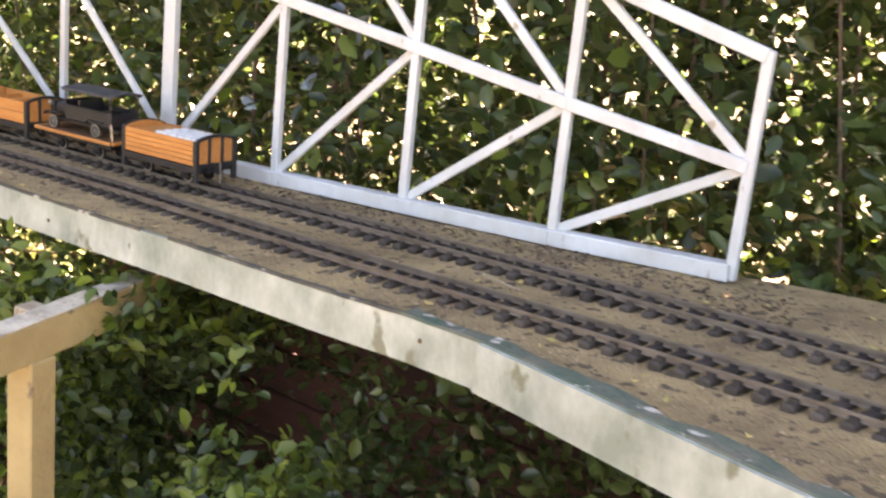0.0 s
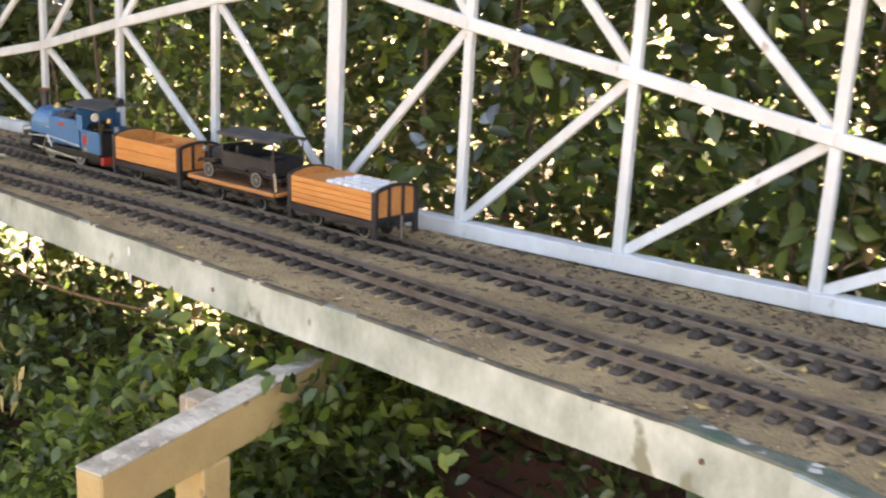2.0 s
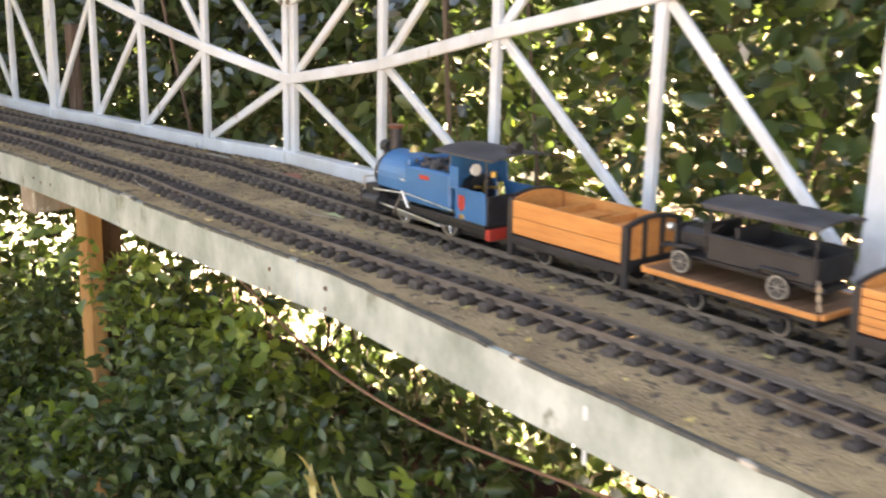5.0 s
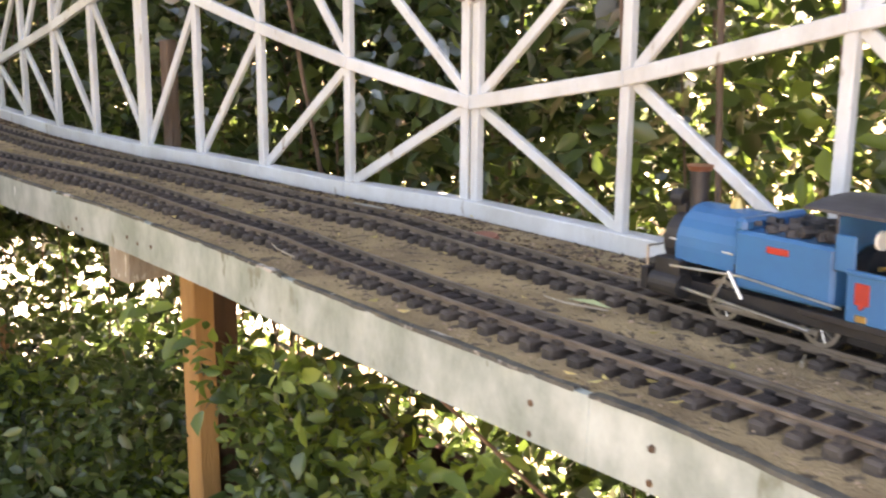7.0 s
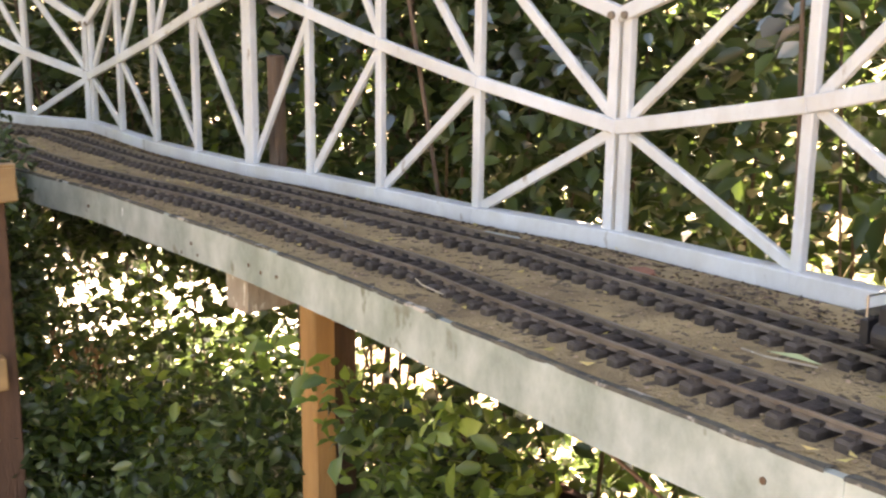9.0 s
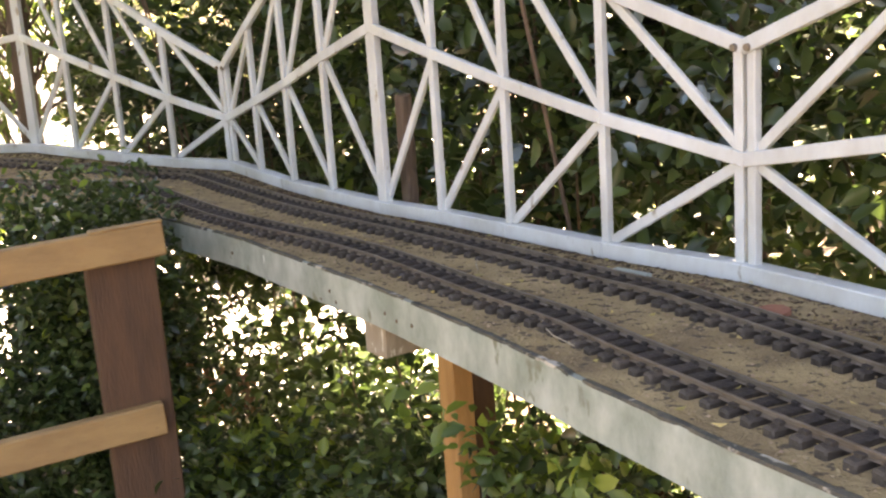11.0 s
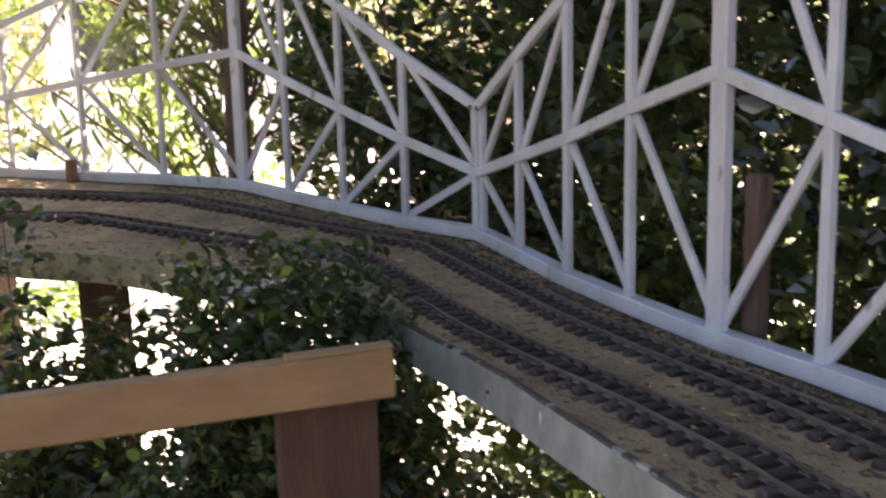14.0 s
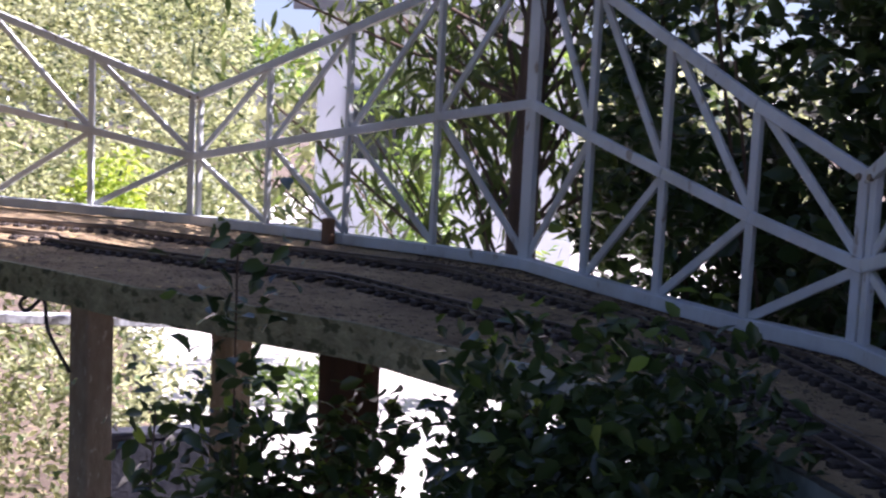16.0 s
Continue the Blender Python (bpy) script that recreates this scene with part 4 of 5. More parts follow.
def cable(name, pts, r, label, mat):
    cu = bpy.data.curves.new(name, 'CURVE')
    cu.dimensions, cu.bevel_depth, cu.bevel_resolution = '3D', r, 2
    sp = cu.splines.new('BEZIER')
    sp.bezier_points.add(len(pts) - 1)
    for bp, p in zip(sp.bezier_points, pts):
        bp.co = p
        bp.handle_left_type = bp.handle_right_type = 'AUTO'
    cu.materials.append(mat)
    return tagged(new(name, cu), label, "cable")


RUBBER = material("black_rubber", (0.02, 0.02, 0.02), 0.6, second=(0.04, 0.04, 0.04), scale=20)
cable("cable", [deck_point(7.0, 0.30, -0.12), deck_point(5.6, 0.34, -0.175), deck_point(4.3, 0.33, -0.16), deck_point(3.0, 0.30, -0.10)], 0.0022, "thin brown cable slung under the deck", OLDWOOD)
cable("hose", [(-5.11, 0.02, 0.895), (-5.135, -0.03, 0.862), (-5.12, 0.0, 0.888), (-5.105, 0.02, 0.82), (-5.09, 0.06, 0.74)], 0.004, "loop of black hose hanging under the deck", RUBBER)

# dry hanging fronds below the deck
fr = np.random.default_rng(5)
fp = []
for s, o, z in ((5.3, 0.42, 0.66), (5.25, 0.42, 0.60), (5.4, 0.43, 0.72)):
    p = foot(s) + normal(s) * o
    for _ in range(4):
        fp.append((p.x + fr.normal() * 0.02, p.y + fr.normal() * 0.02, z + fr.normal() * 0.02))
fr_t = thing("dry_frond", "withered brown leaves hanging in the bush", "dead leaves", kind="stuff")
leaves("foliage", np.array(fp), 0.075, 0.012, DRY, 33, fr_t, droop=1.6)

sprig = thing("sprig", "fresh green sprigs reaching up past the fascia", "sprig", kind="stuff")
sp = []
for s, o, up, n in ((7.25, 0.425, -0.075, 26), (6.15, 0.415, -0.085, 30), (9.1, 0.40, -0.11, 30), (8.6, 0.39, -0.13, 24)):
    p = deck_point(s, o, up)
    for _ in range(n):
        sp.append((p.x + fr.normal() * 0.022, p.y + fr.normal() * 0.018, p.z - abs(fr.normal()) * 0.045))
leaves("foliage", np.array(sp), 0.034, 0.018, LEAF_LIGHT, 34, sprig, droop=-0.4)

# ------------------------------------------------------------------ the train
BLUE = material("blue_gloss_paint", (0.022, 0.14, 0.30), 0.34, second=(0.024, 0.115, 0.245), scale=20, bump=0.03, bump_scale=90)
BLACK = material("sooty_black_paint", (0.012, 0.012, 0.014), 0.45, second=(0.028, 0.027, 0.027), scale=35, bump=0.1, bump_scale=150)
ROOF = material("dull_black_roof", (0.03, 0.03, 0.035), 0.6, second=(0.07, 0.07, 0.075), scale=25)
STEEL = material("bright_steel", (0.62, 0.6, 0.56), 0.28, 0.9, second=(0.4, 0.36, 0.3), scale=40)
BRASS = material("polished_brass", (0.72, 0.50, 0.18), 0.3, 0.9, second=(0.5, 0.33, 0.12), scale=40)
RED = material("red_paint", (0.45, 0.035, 0.02), 0.45, second=(0.30, 0.03, 0.02), scale=30)
DIAL = material("white_dial", (0.8, 0.78, 0.7), 0.4, second=(0.7, 0.68, 0.6), scale=30)
COAL = material("coal_lumps", (0.02, 0.02, 0.022), 0.55, second=(0.06, 0.055, 0.05), scale=60, bump=0.6, bump_scale=200)
TEAK = material("orange_varnished_plank", (0.60, 0.255, 0.075), 0.42, second=(0.45, 0.165, 0.045), scale=16, detail=10, stretch=(1.0, 9, 9), bump=0.15, bump_scale=60, per_object=0.14,
                spots=(0.36, 0.13, 0.04), spot_scale=22, spot_at=0.66)
BROWNIN = material("dark_red_wagon_inside", (0.36, 0.11, 0.035), 0.6, second=(0.28, 0.08, 0.03), scale=16, stretch=(1, 6, 6))
DECKWOOD = material("brown_deck_plank", (0.22, 0.11, 0.055), 0.6, second=(0.15, 0.075, 0.04), scale=20, stretch=(6, 1, 1), per_object=0.2)
CAN = material("white_enamel_can", (0.76, 0.77, 0.77), 0.35, second=(0.62, 0.64, 0.65), scale=40, spec=0.6)
WHITEWALL = material("pale_tyre", (0.30, 0.28, 0.23), 0.6, second=(0.16, 0.15, 0.12), scale=40)


def T(x=0.0, y=0.0, z=0.0):
    return Matrix.Translation((x, y, z))


def R(deg, axis):
    return Matrix.Rotation(radians(deg), 4, axis)


def rail_pose(s):
    """A vehicle's frame on the rear track: x ahead along the line, z up from the rail's top."""
    a, b = track_point(REAR, s - 0.35), track_point(REAR, s + 0.35)
    p = track_point(REAR, s, 0, 0.0168)
    d = b - a
    return Matrix.Translation(p) @ Matrix.Rotation(math.atan2(d.y, d.x), 4, 'Z') @ Matrix.Rotation(-math.atan2(d.z, d.xy.length), 4, 'Y')


def ahead_of(s, metres):
    """The station that many metres further along the rear track."""
    step, done, p = 0.02, 0.0, track_point(REAR, s)
    sign = 1 if metres >= 0 else -1
    while done < abs(metres):
        s += step * sign
        q = track_point(REAR, s)
        done += (q - p).length
        p = q
    return s


def solid(name, parent, mat, pieces, label="", smooth=False):
    """One mesh out of pieces: ('box', size, place[, bevel]), ('tube', r1, r2, length, matrix[, seg]), ('rod', a, b, r)."""
    bm = bmesh.new()
    for p in pieces:
        if p[0] == 'box':
            box(bm, p[1], p[2] if isinstance(p[2], Matrix) else T(*p[2]), p[3] if len(p) > 3 else 0.0008)
        elif p[0] == 'tube':
            tube(bm, p[1], p[2], p[3], p[4], p[5] if len(p) > 5 else 20)
        elif p[0] == 'rod':
            rod(bm, p[1], p[2], p[3])
    return part(name, bm, mat, parent, label, smooth)


def arch(name, parent, mat, x0, x1, radius, zc, half_width, z_low, label="", seg=14, thick=None):
    """A saddle: a half round of that radius about zc, with straight sides down to z_low, from x0 to x1."""
    prof = [(half_width, z_low)] + [(radius * math.cos(a), zc + radius * math.sin(a)) for a in np.linspace(0.05, math.pi - 0.05, seg)] + [(-half_width, z_low)]
    bm = bmesh.new()
    a = [bm.verts.new((x0, y, z)) for y, z in prof]
    b = [bm.verts.new((x1, y, z)) for y, z in prof]
    bm.faces.new(a[::-1])
    bm.faces.new(b)
    n = len(prof)
    for i in range(n):
        j = (i + 1) % n
        bm.faces.new((a[i], a[j], b[j], b[i]))
    bmesh.ops.recalc_face_normals(bm, faces=bm.faces)
    return part(name, bm, mat, parent, label)


def curved_sheet(name, parent, mat, x0, x1, half, z_mid, sag, thick, label=""):
    """A roof that is curved across."""
    n = 10
    top = [(-half + 2 * half * i / n, z_mid - sag * (2 * i / n - 1) ** 2) for i in range(n + 1)]
    ring = top + [(y, z - thick) for y, z in reversed(top)]
    bm = bmesh.new()
    a = [bm.verts.new((x0, y, z)) for y, z in ring]
    b = [bm.verts.new((x1, y, z)) for y, z in ring]
    bm.faces.new(a[::-1])
    bm.faces.new(b)
    for i in range(len(ring)):
        j = (i + 1) % len(ring)
        bm.faces.new((a[i], a[j], b[j], b[i]))
    bmesh.ops.recalc_face_normals(bm, faces=bm.faces)
    return part(name, bm, mat, parent, label)


def wheel(parent, x, side, r, width, tyre, spokes, y=GAUGE / 2, name="wheel"):
    """A flanged wheel with rim and spokes."""
    bm = bmesh.new()
    m = T(x, side * (y - width / 2), r) @ R(-90 * side, 'X')
    tube(bm, r * 1.1, r * 1.08, 0.0012, m, 24)
    tube(bm, r, r, width, m, 24)
    w = part(name, bm, BLACK, parent)
    bm = bmesh.new()
    mo = T(x, side * (y + width / 2), r) @ R(-90 * side, 'X')
    for i in range(24):
        a0, a1 = 2 * math.pi * i / 24, 2 * math.pi * (i + 1) / 24
        ring = [Vector((rr * math.cos(a), rr * math.sin(a), zz)) for a in (a0, a1) for rr, zz in ((r * 1.0, 0.0006), (r * 0.78, 0.0006))]
        v = [bm.verts.new(mo @ q) for q in ring]
        bm.faces.new((v[0], v[2], v[3], v[1]))
    part("tyre", bm, tyre, w)
    bm = bmesh.new()
    for i in range(spokes):
        a = 2 * math.pi * i / spokes
        rod(bm, mo @ Vector((0, 0, 0.0008)), mo @ Vector((r * 0.8 * math.cos(a), r * 0.8 * math.sin(a), 0.0008)), r * 0.05, 5)
    tube(bm, r * 0.2, r * 0.16, 0.002, mo, 10)
    part("spokes", bm, tyre if spokes > 7 else BLACK, w)
    return w


def chain(parent, a, b, mat, links=9):
    bm = bmesh.new()
    a, b = Vector(a), Vector(b)
    for i in range(links):
        p = a.lerp(b, (i + 0.5) / links)
        m = Matrix.Translation(p) @ between(a, b)[0].to_3x3().to_4x4() @ R(90 * (i % 2), 'Z')
        h = (b - a).length / links * 0.75
        for sx in (-1, 1):
            tube(bm, 0.0006, 0.0006, h * 1.6, m @ T(sx * 0.0015, 0, -h * 0.8), 5)
        for sz in (-1, 1):
            tube(bm, 0.0006, 0.0006, 0.003, m @ T(-0.0015, 0, sz * h * 0.8) @ R(90, 'Y'), 5)
    part("chain", bm, mat, parent, "bright steel coupling chain")


def locomotive(m):
    t = thing("locomotive", "small blue saddle tank steam locomotive with black cab roof", "locomotive", at=m)
    solid("frame", t, BLACK, [('box', (0.262, 0.062, 0.014), (0.0, 0, 0.024)), ('box', (0.23, 0.034, 0.02), (0, 0, 0.016)), ('box', (0.10, 0.084, 0.006), (-0.085, 0, 0.031))])
    solid("front_buffer_beam", t, BLACK, [('box', (0.008, 0.088, 0.022), (0.135, 0, 0.026)), ('box', (0.012, 0.05, 0.004), (0.143, 0, 0.012)), ('box', (0.02, 0.07, 0.003), (0.142, 0, 0.038))])
    solid("rear_buffer_beam", t, RED, [('box', (0.008, 0.080, 0.015), (-0.139, 0, 0.021))], "red painted rear buffer beam")
    for x, mt in ((0.142, STEEL), (-0.15, STEEL)):
        solid("coupling", t, mt, [('tube', 0.004, 0.007, 0.008, T(x, 0, 0.026) @ R(90 if x > 0 else -90, 'Y'), 12), ('box', (0.012, 0.004, 0.004), (x, 0, 0.018))])
    for side in (1, -1):
        for x in (0.055, -0.045):
            wheel(t, x, side, 0.019, 0.006, STEEL, 10, name="driving_wheel")
        solid("cylinder", t, BLACK, [('tube', 0.012, 0.012, 0.034, T(0.088, side * 0.040, 0.026) @ R(90, 'Y'), 18), ('box', (0.03, 0.016, 0.022), (0.105, side * 0.038, 0.040))])
        solid("connecting_rod", t, STEEL, [('rod', (0.088, side * 0.044, 0.026), (-0.045, side * 0.040, 0.016), 0.0018), ('box', (0.108, 0.002, 0.005), T(0.005, side * 0.036, 0.015))], "bright steel rods")
        solid("valve_gear", t, STEEL, [('rod', (0.10, side * 0.046, 0.045), (0.02, side * 0.044, 0.050), 0.0013), ('rod', (0.055, side * 0.045, 0.018), (0.035, side * 0.045, 0.052), 0.0014),
                                       ('rod', (0.035, side * 0.045, 0.052), (0.020, side * 0.045, 0.030), 0.0018), ('rod', (0.02, side * 0.045, 0.050), (-0.075, side * 0.044, 0.043), 0.0012)])
        solid("handrail", t, STEEL, [('rod', (0.118, side * 0.028, 0.066), (0.036, side * 0.039, 0.066), 0.001)])
        solid("cab_side", t, BLUE, [('box', (0.060, 0.003, 0.040), (-0.108, side * 0.042, 0.054)), ('box', (0.018, 0.003, 0.030), (-0.075, side * 0.042, 0.088)), ('box', (0.060, 0.005, 0.004), (-0.108, side * 0.043, 0.0745))])
        solid("badge", t, RED, [('box', (0.013, 0.002, 0.018), (-0.092, side * 0.0435, 0.058)), ('box', (0.006, 0.0024, 0.004), T(-0.092, side * 0.0436, 0.048) @ R(45, 'Y'))], "red shield plate")
        solid("nameplate", t, RED, [('box', (0.022, 0.0016, 0.006), (-0.012, side * 0.0424, 0.078))], "small red nameplate")
        solid("number_plate", t, BRASS, [('box', (0.010, 0.0016, 0.006), (-0.092, side * 0.0436, 0.038))])
        for x in (-0.138, -0.066):
            solid("cab_post", t, BLACK, [('rod', (x, side * 0.041, 0.072), (x, side * 0.041, 0.121), 0.0014)])
    solid("boiler", t, BLACK, [('tube', 0.024, 0.024, 0.15, T(-0.04, 0, 0.062) @ R(90, 'Y'), 24)], smooth=False)
    solid("smokebox", t, BLACK, [('tube', 0.026, 0.026, 0.034, T(0.094, 0, 0.062) @ R(90, 'Y'), 24), ('tube', 0.022, 0.014, 0.005, T(0.128, 0, 0.062) @ R(90, 'Y'), 20), ('box', (0.03, 0.03, 0.03), (0.108, 0, 0.038))])
    arch("saddle_tank", t, BLUE, 0.034, 0.102, 0.0385, 0.062, 0.0385, 0.050, "glossy blue saddle tank")
    solid("tank_band", t, BLACK, [('box', (0.003, 0.078, 0.012), (0.034, 0, 0.052))])
    solid("side_tank", t, BLUE, [('box', (0.098, 0.084, 0.052), (-0.016, 0, 0.064), 0.003), ('box', (0.012, 0.084, 0.012), (0.028, 0, 0.094), 0.003)], "glossy blue side tank")
    bm = bmesh.new()
    r = random.Random(4)
    for _ in range(60):
        s = r.uniform(0.005, 0.010)
        box(bm, (s, s, s * 0.8), T(r.uniform(-0.058, 0.018), r.uniform(-0.034, 0.034), 0.091 + r.uniform(0, 0.006)) @ R(r.uniform(0, 90), 'Z') @ R(r.uniform(0, 60), 'X'))
    part("coal", bm, COAL, t, "heap of black coal")
    solid("cab_front", t, BLUE, [('box', (0.003, 0.084, 0.034), (-0.066, 0, 0.100))])
    solid("cab_back", t, BLACK, [('box', (0.003, 0.080, 0.040), (-0.138, 0, 0.052))])
    solid("backhead", t, BLACK, [('tube', 0.023, 0.023, 0.014, T(-0.080, 0, 0.066) @ R(90, 'Y'), 20)])
    solid("gauge", t, DIAL, [('tube', 0.008, 0.008, 0.003, T(-0.088, 0.018, 0.098) @ R(-90, 'Y'), 18)], "white pressure gauge dial")
    solid("fittings", t, BRASS, [('rod', (-0.09, -0.02, 0.07), (-0.09, 0.02, 0.075), 0.002), ('rod', (-0.09, 0.008, 0.06), (-0.1, 0.008, 0.085), 0.0025), ('tube', 0.005, 0.005, 0.008, T(-0.09, -0.012, 0.085), 10)])
    curved_sheet("cab_roof", t, ROOF, -0.158, -0.040, 0.049, 0.128, 0.006, 0.0025)
    solid("chimney", t, BLACK, [('tube', 0.010, 0.008, 0.012, T(0.110, 0, 0.086), 18), ('tube', 0.0085, 0.0095, 0.034, T(0.110, 0, 0.096), 18)])
    solid("chimney_cap", t, material("copper_cap", (0.42, 0.17, 0.09), 0.4, 0.8, second=(0.3, 0.12, 0.07), scale=40), [('tube', 0.0105, 0.0125, 0.005, T(0.110, 0, 0.129), 18)], "copper chimney cap")
    solid("dome", t, BRASS, [('tube', 0.008, 0.004, 0.010, T(0.065, 0, 0.099), 16)])
    solid("headlamp", t, BLACK, [('tube', 0.009, 0.009, 0.014, T(0.124, 0, 0.100) @ R(90, 'Y'), 16), ('box', (0.012, 0.012, 0.012), (0.126, 0, 0.091))])
    solid("rear_lamp", t, BLACK, [('tube', 0.007, 0.007, 0.012, T(-0.152, 0.01, 0.136) @ R(-90, 'Y'), 14), ('box', (0.010, 0.010, 0.007), (-0.148, 0.01, 0.130))])
    solid("front_rail", t, STEEL, [('rod', (0.138, -0.036, 0.056), (0.138, 0.036, 0.056), 0.0011), ('rod', (0.138, -0.036, 0.036), (0.138, -0.036, 0.056), 0.0011), ('rod', (0.138, 0.036, 0.036), (0.138, 0.036, 0.056), 0.0011)])
    return t


def underframe(t, length, wheel_r=0.0125, axles=0.052):
    solid("underframe", t, BLACK, [('box', (length, 0.010, 0.010), (0, 0.028, 0.029)), ('box', (length, 0.010, 0.010), (0, -0.028, 0.029)), ('box', (0.006, 0.080, 0.010), (length / 2 - 0.003, 0, 0.029)),
                                   ('box', (0.006, 0.080, 0.010), (-length / 2 + 0.003, 0, 0.029)), ('box', (length * 0.7, 0.03, 0.006), (0, 0, 0.022))])
    for x in (-axles, axles):
        for side in (1, -1):
            wheel(t, x, side, wheel_r, 0.004, STEEL, 6)
            solid("axle_guard", t, BLACK, [('box', (0.014, 0.004, 0.018), (x, side * 0.031, 0.019)), ('box', (0.009, 0.008, 0.008), (x, side * 0.034, 0.013)), ('box', (0.034, 0.003, 0.004), (x, side * 0.034, 0.025))])
        solid("axle", t, BLACK, [('rod', (x, -0.03, wheel_r), (x, 0.03, wheel_r), 0.002)])
    for sg in (1, -1):
        solid("coupling", t, BLACK, [('tube', 0.004, 0.004, 0.008, T(sg * length / 2, 0, 0.027) @ R(90 * sg, 'Y'), 10), ('tube', 0.008, 0.008, 0.002, T(sg * (length / 2 + 0.008), 0, 0.027) @ R(90 * sg, 'Y'), 14)])


def open_wagon(m, length, planks, name_label, load=None):
    """A wooden open wagon with arched black-framed ends."""
    t = thing("open_wagon", name_label, "wagon", "wagons of the train", at=m)
    underframe(t, length)
    half, z0, z1 = 0.043, 0.036, 0.079
    h = (z1 - z0) / planks
    for side in (1, -1):
        for i in range(planks):
            bm = bmesh.new()
            box(bm, (length - 0.004, 0.004, h - 0.0007), T(0, side * half, z0 + h * (i + 0.5)), 0.0005)
            part("plank", bm, TEAK, t)
        solid("side_rail", t, BLACK, [('box', (length, 0.006, 0.011), (0, side * half, 0.0285))])
        for x in (-length / 2 + 0.001, length / 2 - 0.001):
            solid("corner_post", t, BLACK, [('box', (0.008, 0.008, z1 - 0.006), (x, side * half, (z1 + 0.008) / 2))])
    for sg in (1, -1):
        x = sg * (length / 2 - 0.003)
        n = 14                       # the arched end board
        bm = bmesh.new()
        low = [(-half, z0)] + [(half, z0)]
        tops = [(half - 2 * half * i / n, z1 + 0.008 * (1 - (2 * i / n - 1) ** 2)) for i in range(n + 1)]
        ring = low + tops
        a = [bm.verts.new((x - 0.002, y, z)) for y, z in ring]
        b = [bm.verts.new((x + 0.002, y, z)) for y, z in ring]
        bm.faces.new(a[::-1])
        bm.faces.new(b)
        for i in range(len(ring)):
            j = (i + 1) % len(ring)
            bm.faces.new((a[i], a[j], b[j], b[i]))
        bmesh.ops.recalc_face_normals(bm, faces=bm.faces)
        part("end_board", bm, TEAK, t)
        bm = bmesh.new()
        xo = x + sg * 0.0035
        for y in (-0.0405, -0.0145, 0.0145, 0.0405):
            top = z1 + 0.008 * (1 - (y / half) ** 2)
            box(bm, (0.004, 0.005, top - 0.022), T(xo, y, (top + 0.022) / 2), 0.0005)
        for i in range(n):
            (y0, za), (y1, zb) = tops[i], tops[i + 1]
            bar(bm, (xo, y0, za), (xo, y1, zb), 0.005, 0.005, (1, 0, 0), 0)
        box(bm, (0.004, 0.086, 0.006), T(xo, 0, 0.036))
        part("end_frame", bm, BLACK, t, "black painted end frame")
    solid("floor", t, BROWNIN, [('box', (length - 0.01, half * 2 - 0.004, 0.003), (0, 0, 0.036))])
    if load == "partitions":
        for x in (-0.03, 0.035):
            solid("partition", t, TEAK, [('box', (0.003, half * 2 - 0.005, 0.037), (x, 0, 0.056))])
        solid("bench", t, TEAK, [('box', (0.026, half * 2 - 0.005, 0.003), (-0.045, 0, 0.064)), ('box', (0.026, half * 2 - 0.005, 0.003), (0.020, 0, 0.064))])
    if load == "cans":
        solid("load_cover", t, TEAK, [('box', (0.060, half * 2 - 0.005, 0.003), (0.056, 0, z1 - 0.005))])
        solid("load_floor", t, TEAK, [('box', (length - 0.012, half * 2 - 0.005, 0.003), (0, 0, 0.060))])
    return t


def can_thing(m):
    t = thing("milk_can", "small white enamelled can standing in a wooden wagon", "can", "cans in the wagon", at=m)
    solid("body", t, CAN, [('tube', 0.0080, 0.0080, 0.012, T(), 18), ('tube', 0.0080, 0.0062, 0.003, T(0, 0, 0.012), 18)])
    solid("band", t, material("grey_tin_band", (0.30, 0.33, 0.37), 0.4, 0.4, second=(0.22, 0.24, 0.27), scale=40), [('tube', 0.0083, 0.0083, 0.0035, T(0, 0, 0.0085), 18)], "grey tin band")
    solid("lid", t, CAN, [('tube', 0.0072, 0.0066, 0.0035, T(0, 0, 0.0152), 18)])
    return t


def flat_wagon(m):
    length = 0.212
    t = thing("flat_wagon", "flat wagon with plank deck and orange varnished edge", "wagon", "wagons of the train", at=m)
    underframe(t, length - 0.01)
    for i in range(14):
        bm = bmesh.new()
        box(bm, (length / 14 - 0.0006, 0.086, 0.004), T(-length / 2 + (i + 0.5) * length / 14, 0, 0.038), 0.0005)
        part("plank", bm, DECKWOOD, t)
    for side in (1, -1):
        solid("edge_strip", t, TEAK, [('box', (length, 0.004, 0.006), (0, side * 0.0455, 0.0375))])
    for sg in (1, -1):
        solid("end_strip", t, TEAK, [('box', (0.004, 0.086, 0.006), (sg * (length / 2 + 0.0025), 0, 0.0375))])
    return t


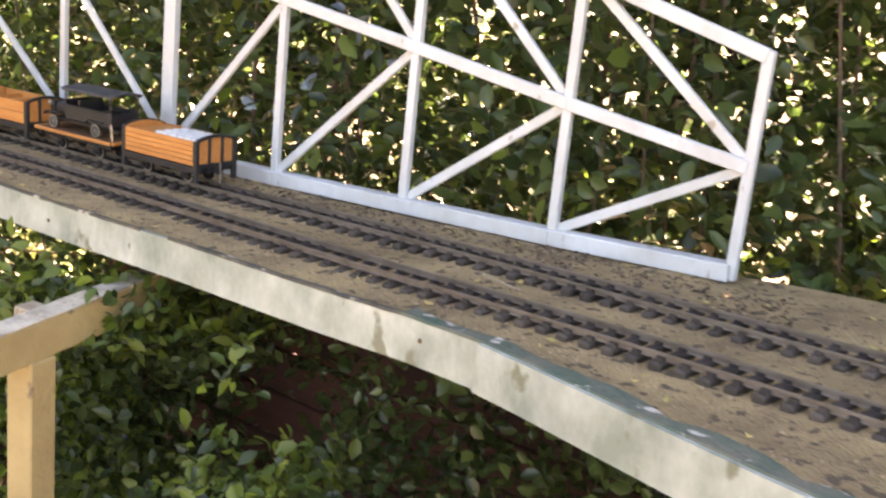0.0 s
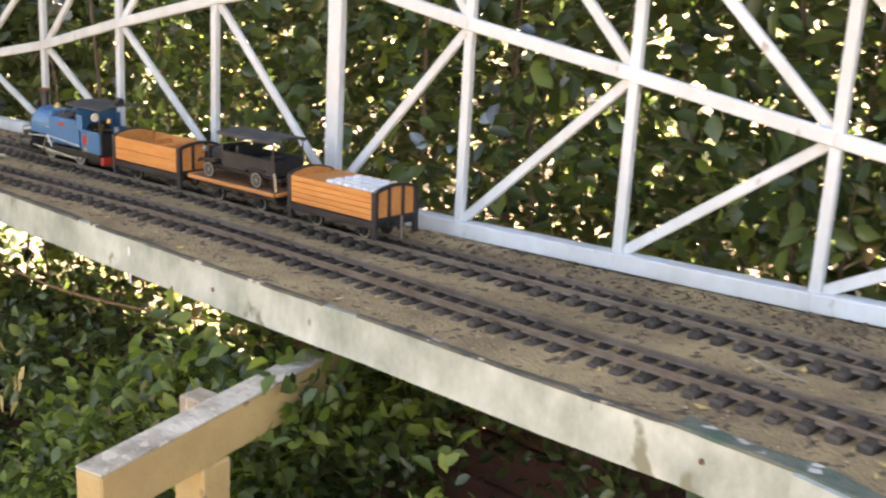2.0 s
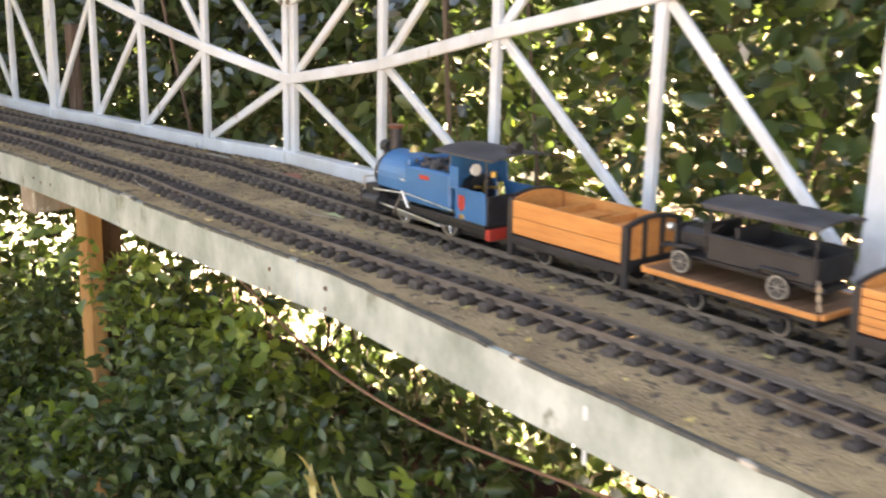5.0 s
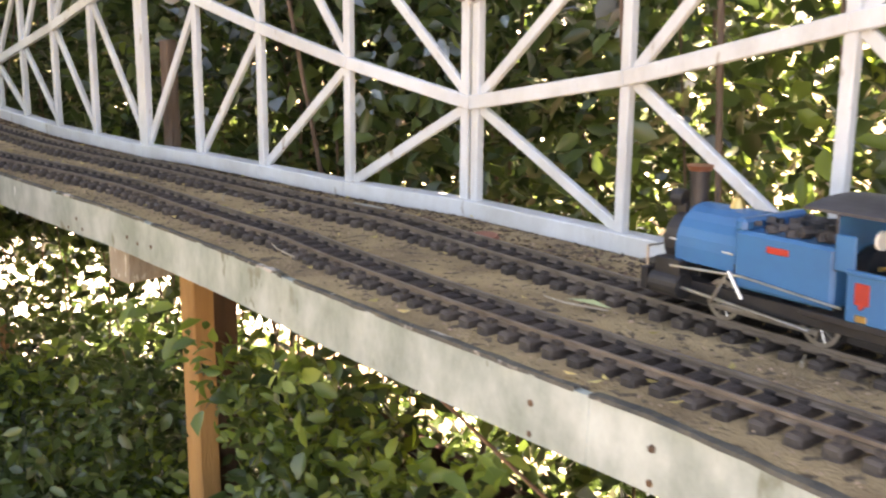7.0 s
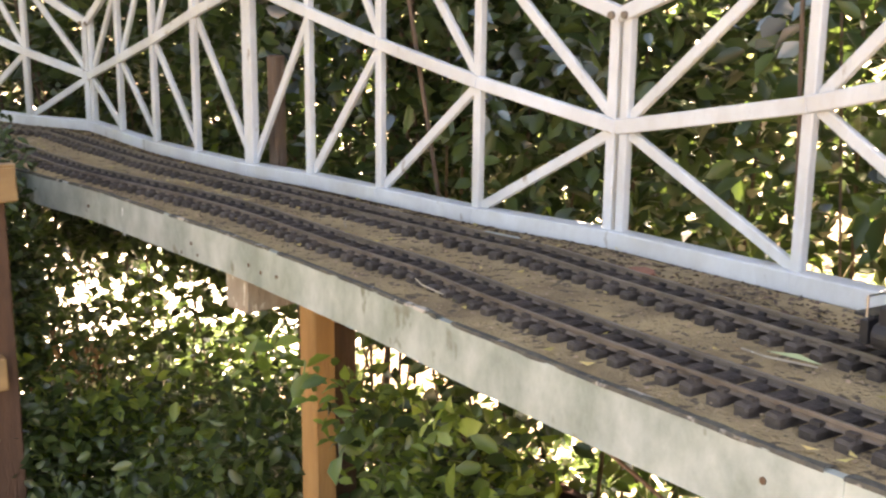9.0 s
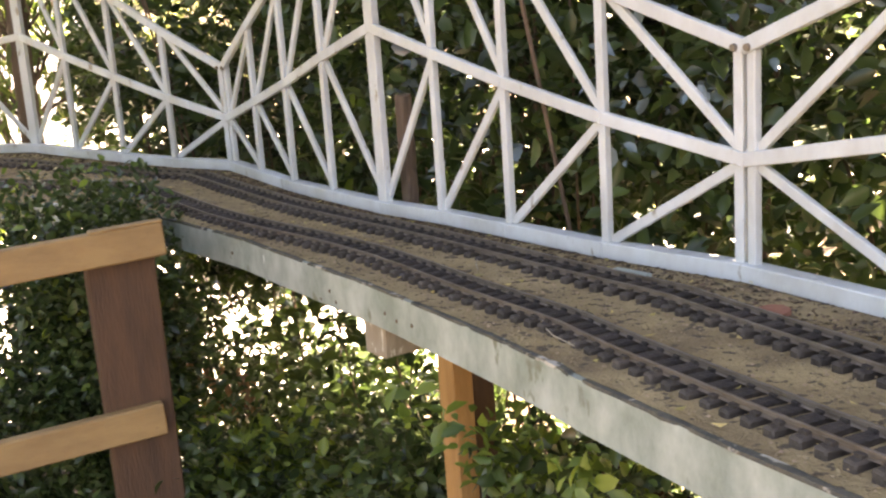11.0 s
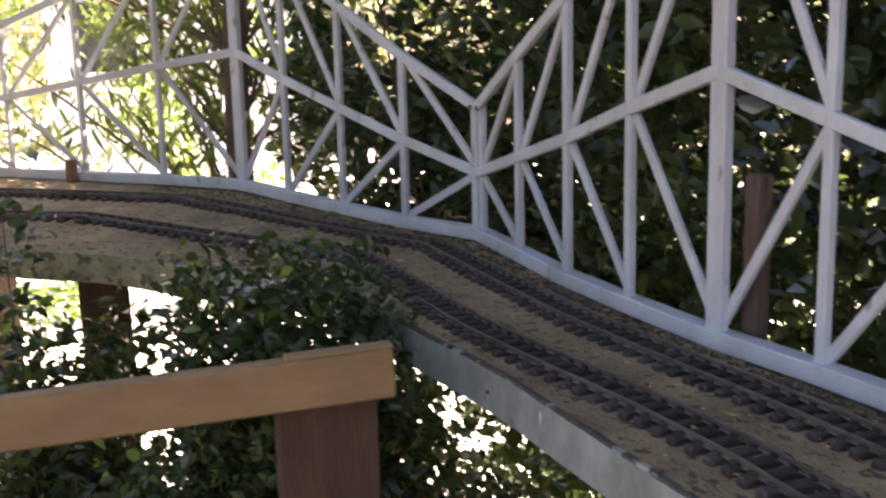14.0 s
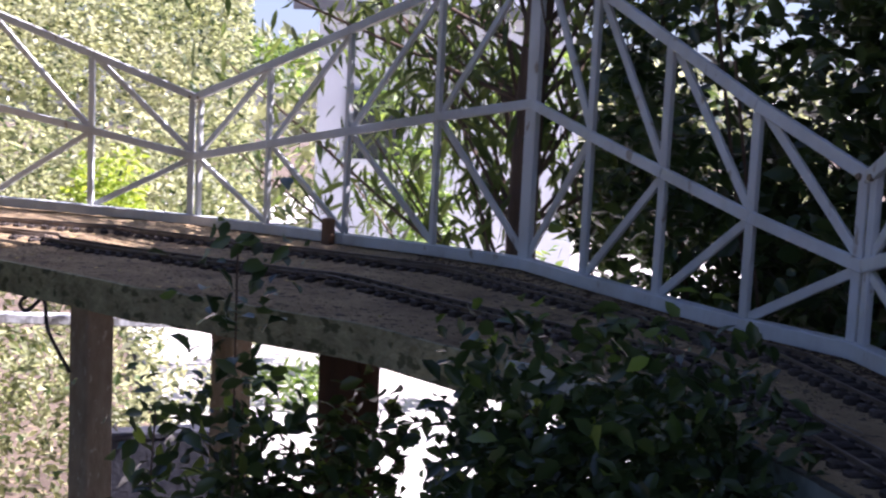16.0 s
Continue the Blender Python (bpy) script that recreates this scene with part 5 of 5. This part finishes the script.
def model_car(m):
    """The black model motor car that rides on the flat wagon: bonnet ahead, long open body, canopy on thin posts."""
    t = thing("model_car", "black model motor car with thin canopy roof and pale tyres", "toy car", at=m)
    solid("chassis", t, BLACK, [('box', (0.186, 0.040, 0.006), (0, 0, 0.016)), ('box', (0.150, 0.066, 0.0025), (-0.012, 0, 0.0215))])
    solid("bonnet", t, BLACK, [('box', (0.042, 0.034, 0.024), (0.066, 0, 0.036), 0.006), ('box', (0.004, 0.036, 0.027), (0.089, 0, 0.035))])
    solid("windscreen", t, BLACK, [('box', (0.003, 0.056, 0.030), (0.042, 0, 0.042)), ('box', (0.006, 0.060, 0.003), (0.042, 0, 0.058))])
    for side in (1, -1):
        solid("side_board", t, BLACK, [('box', (0.122, 0.003, 0.025), (-0.026, side * 0.032, 0.036)), ('box', (0.122, 0.006, 0.003), (-0.026, side * 0.032, 0.0495))])
        for x in (0.066, -0.052):
            solid("mudguard", t, BLACK, [('box', (0.040, 0.012, 0.0025), T(x, side * 0.034, 0.0305) @ R(6 if x > 0 else 0, 'Y')), ('box', (0.010, 0.012, 0.0025), T(x + 0.022, side * 0.034, 0.0275) @ R(45, 'Y'))])
            w = solid("wheel", t, BLACK, [('tube', 0.0125, 0.0125, 0.005, T(x, side * 0.031, 0.0135) @ R(-90 * side, 'X'), 22)])
            bm = bmesh.new()
            mo = T(x, side * 0.0365, 0.0135) @ R(-90 * side, 'X')
            for i in range(22):
                a0, a1 = 2 * math.pi * i / 22, 2 * math.pi * (i + 1) / 22
                v = [bm.verts.new(mo @ Vector((rr * math.cos(a), rr * math.sin(a), 0))) for a in (a0, a1) for rr in (0.0122, 0.0102)]
                bm.faces.new((v[0], v[2], v[3], v[1]))
            part("tyre", bm, WHITEWALL, w, "pale tyre")
            for i in range(8):
                a = 2 * math.pi * i / 8
                bm = bmesh.new()
                rod(bm, mo @ Vector((0, 0, 0)), mo @ Vector((0.0105 * math.cos(a), 0.0105 * math.sin(a), 0)), 0.0004, 4)
                part("spoke", bm, WHITEWALL, w)
        for x in (-0.088, 0.034):
            solid("canopy_post", t, BLACK, [('rod', (x, side * 0.032, 0.045), (x, side * 0.032, 0.084), 0.0012)])
        solid("valance", t, ROOF, [('box', (0.134, 0.002, 0.006), (-0.026, side * 0.0355, 0.080))])
        solid("headlight", t, STEEL, [('tube', 0.004, 0.005, 0.006, T(0.088, side * 0.021, 0.045) @ R(90, 'Y'), 12)])
    solid("tailboard", t, BLACK, [('box', (0.003, 0.064, 0.025), (-0.0885, 0, 0.036))])
    solid("seat", t, BLACK, [('box', (0.022, 0.056, 0.010), (0.018, 0, 0.040)), ('box', (0.004, 0.056, 0.024), (0.004, 0, 0.050)), ('box', (0.022, 0.056, 0.010), (-0.040, 0, 0.040))])
    curved_sheet("canopy", t, ROOF, -0.095, 0.043, 0.037, 0.0865, 0.004, 0.0025, "dull black canopy roof")
    solid("steering_wheel", t, BLACK, [('tube', 0.008, 0.008, 0.0015, T(0.034, 0.014, 0.052) @ R(60, 'Y'), 14)])
    chain(t, (-0.096, 0.037, 0.030), (-0.099, 0.037, 0.002), STEEL, 6)
    return t


TRAIN_REAR = 2.96
SX = 1.10
SIZE = Matrix.Diagonal((SX, 1.04, 1.03, 1))
s_w3 = ahead_of(TRAIN_REAR, 0.098 * SX)
s_fl = ahead_of(s_w3, SX * (0.092 + 0.034 + 0.106))
s_w1 = ahead_of(s_fl, SX * (0.106 + 0.024 + 0.092))
s_lo = ahead_of(s_w1, SX * (0.092 + 0.030 + 0.150))
locomotive(rail_pose(s_lo) @ SIZE)
open_wagon(rail_pose(s_w1) @ SIZE, 0.184, 2, "varnished orange wooden open wagon with partitions inside", "partitions")
flat_wagon(rail_pose(s_fl) @ SIZE)
model_car(rail_pose(s_fl) @ SIZE @ T(-0.002, 0, 0.0402))
w3 = open_wagon(rail_pose(s_w3) @ SIZE, 0.184, 5, "varnished wooden open wagon loaded with small white cans", "cans")
chain(w3, (-0.104, 0.0, 0.040), (-0.104, 0.0, 0.006), STEEL)
base = rail_pose(s_w3) @ SIZE
first_can = None
for i in range(6):
    for j in range(4):
        mm = base @ T(-0.077 + i * 0.0182, -0.029 + j * 0.0193 + 0.001 * (i % 2), 0.0616)
        if first_can is None:
            first_can = can_thing(mm)
        else:
            copy_thing(first_can, mm)
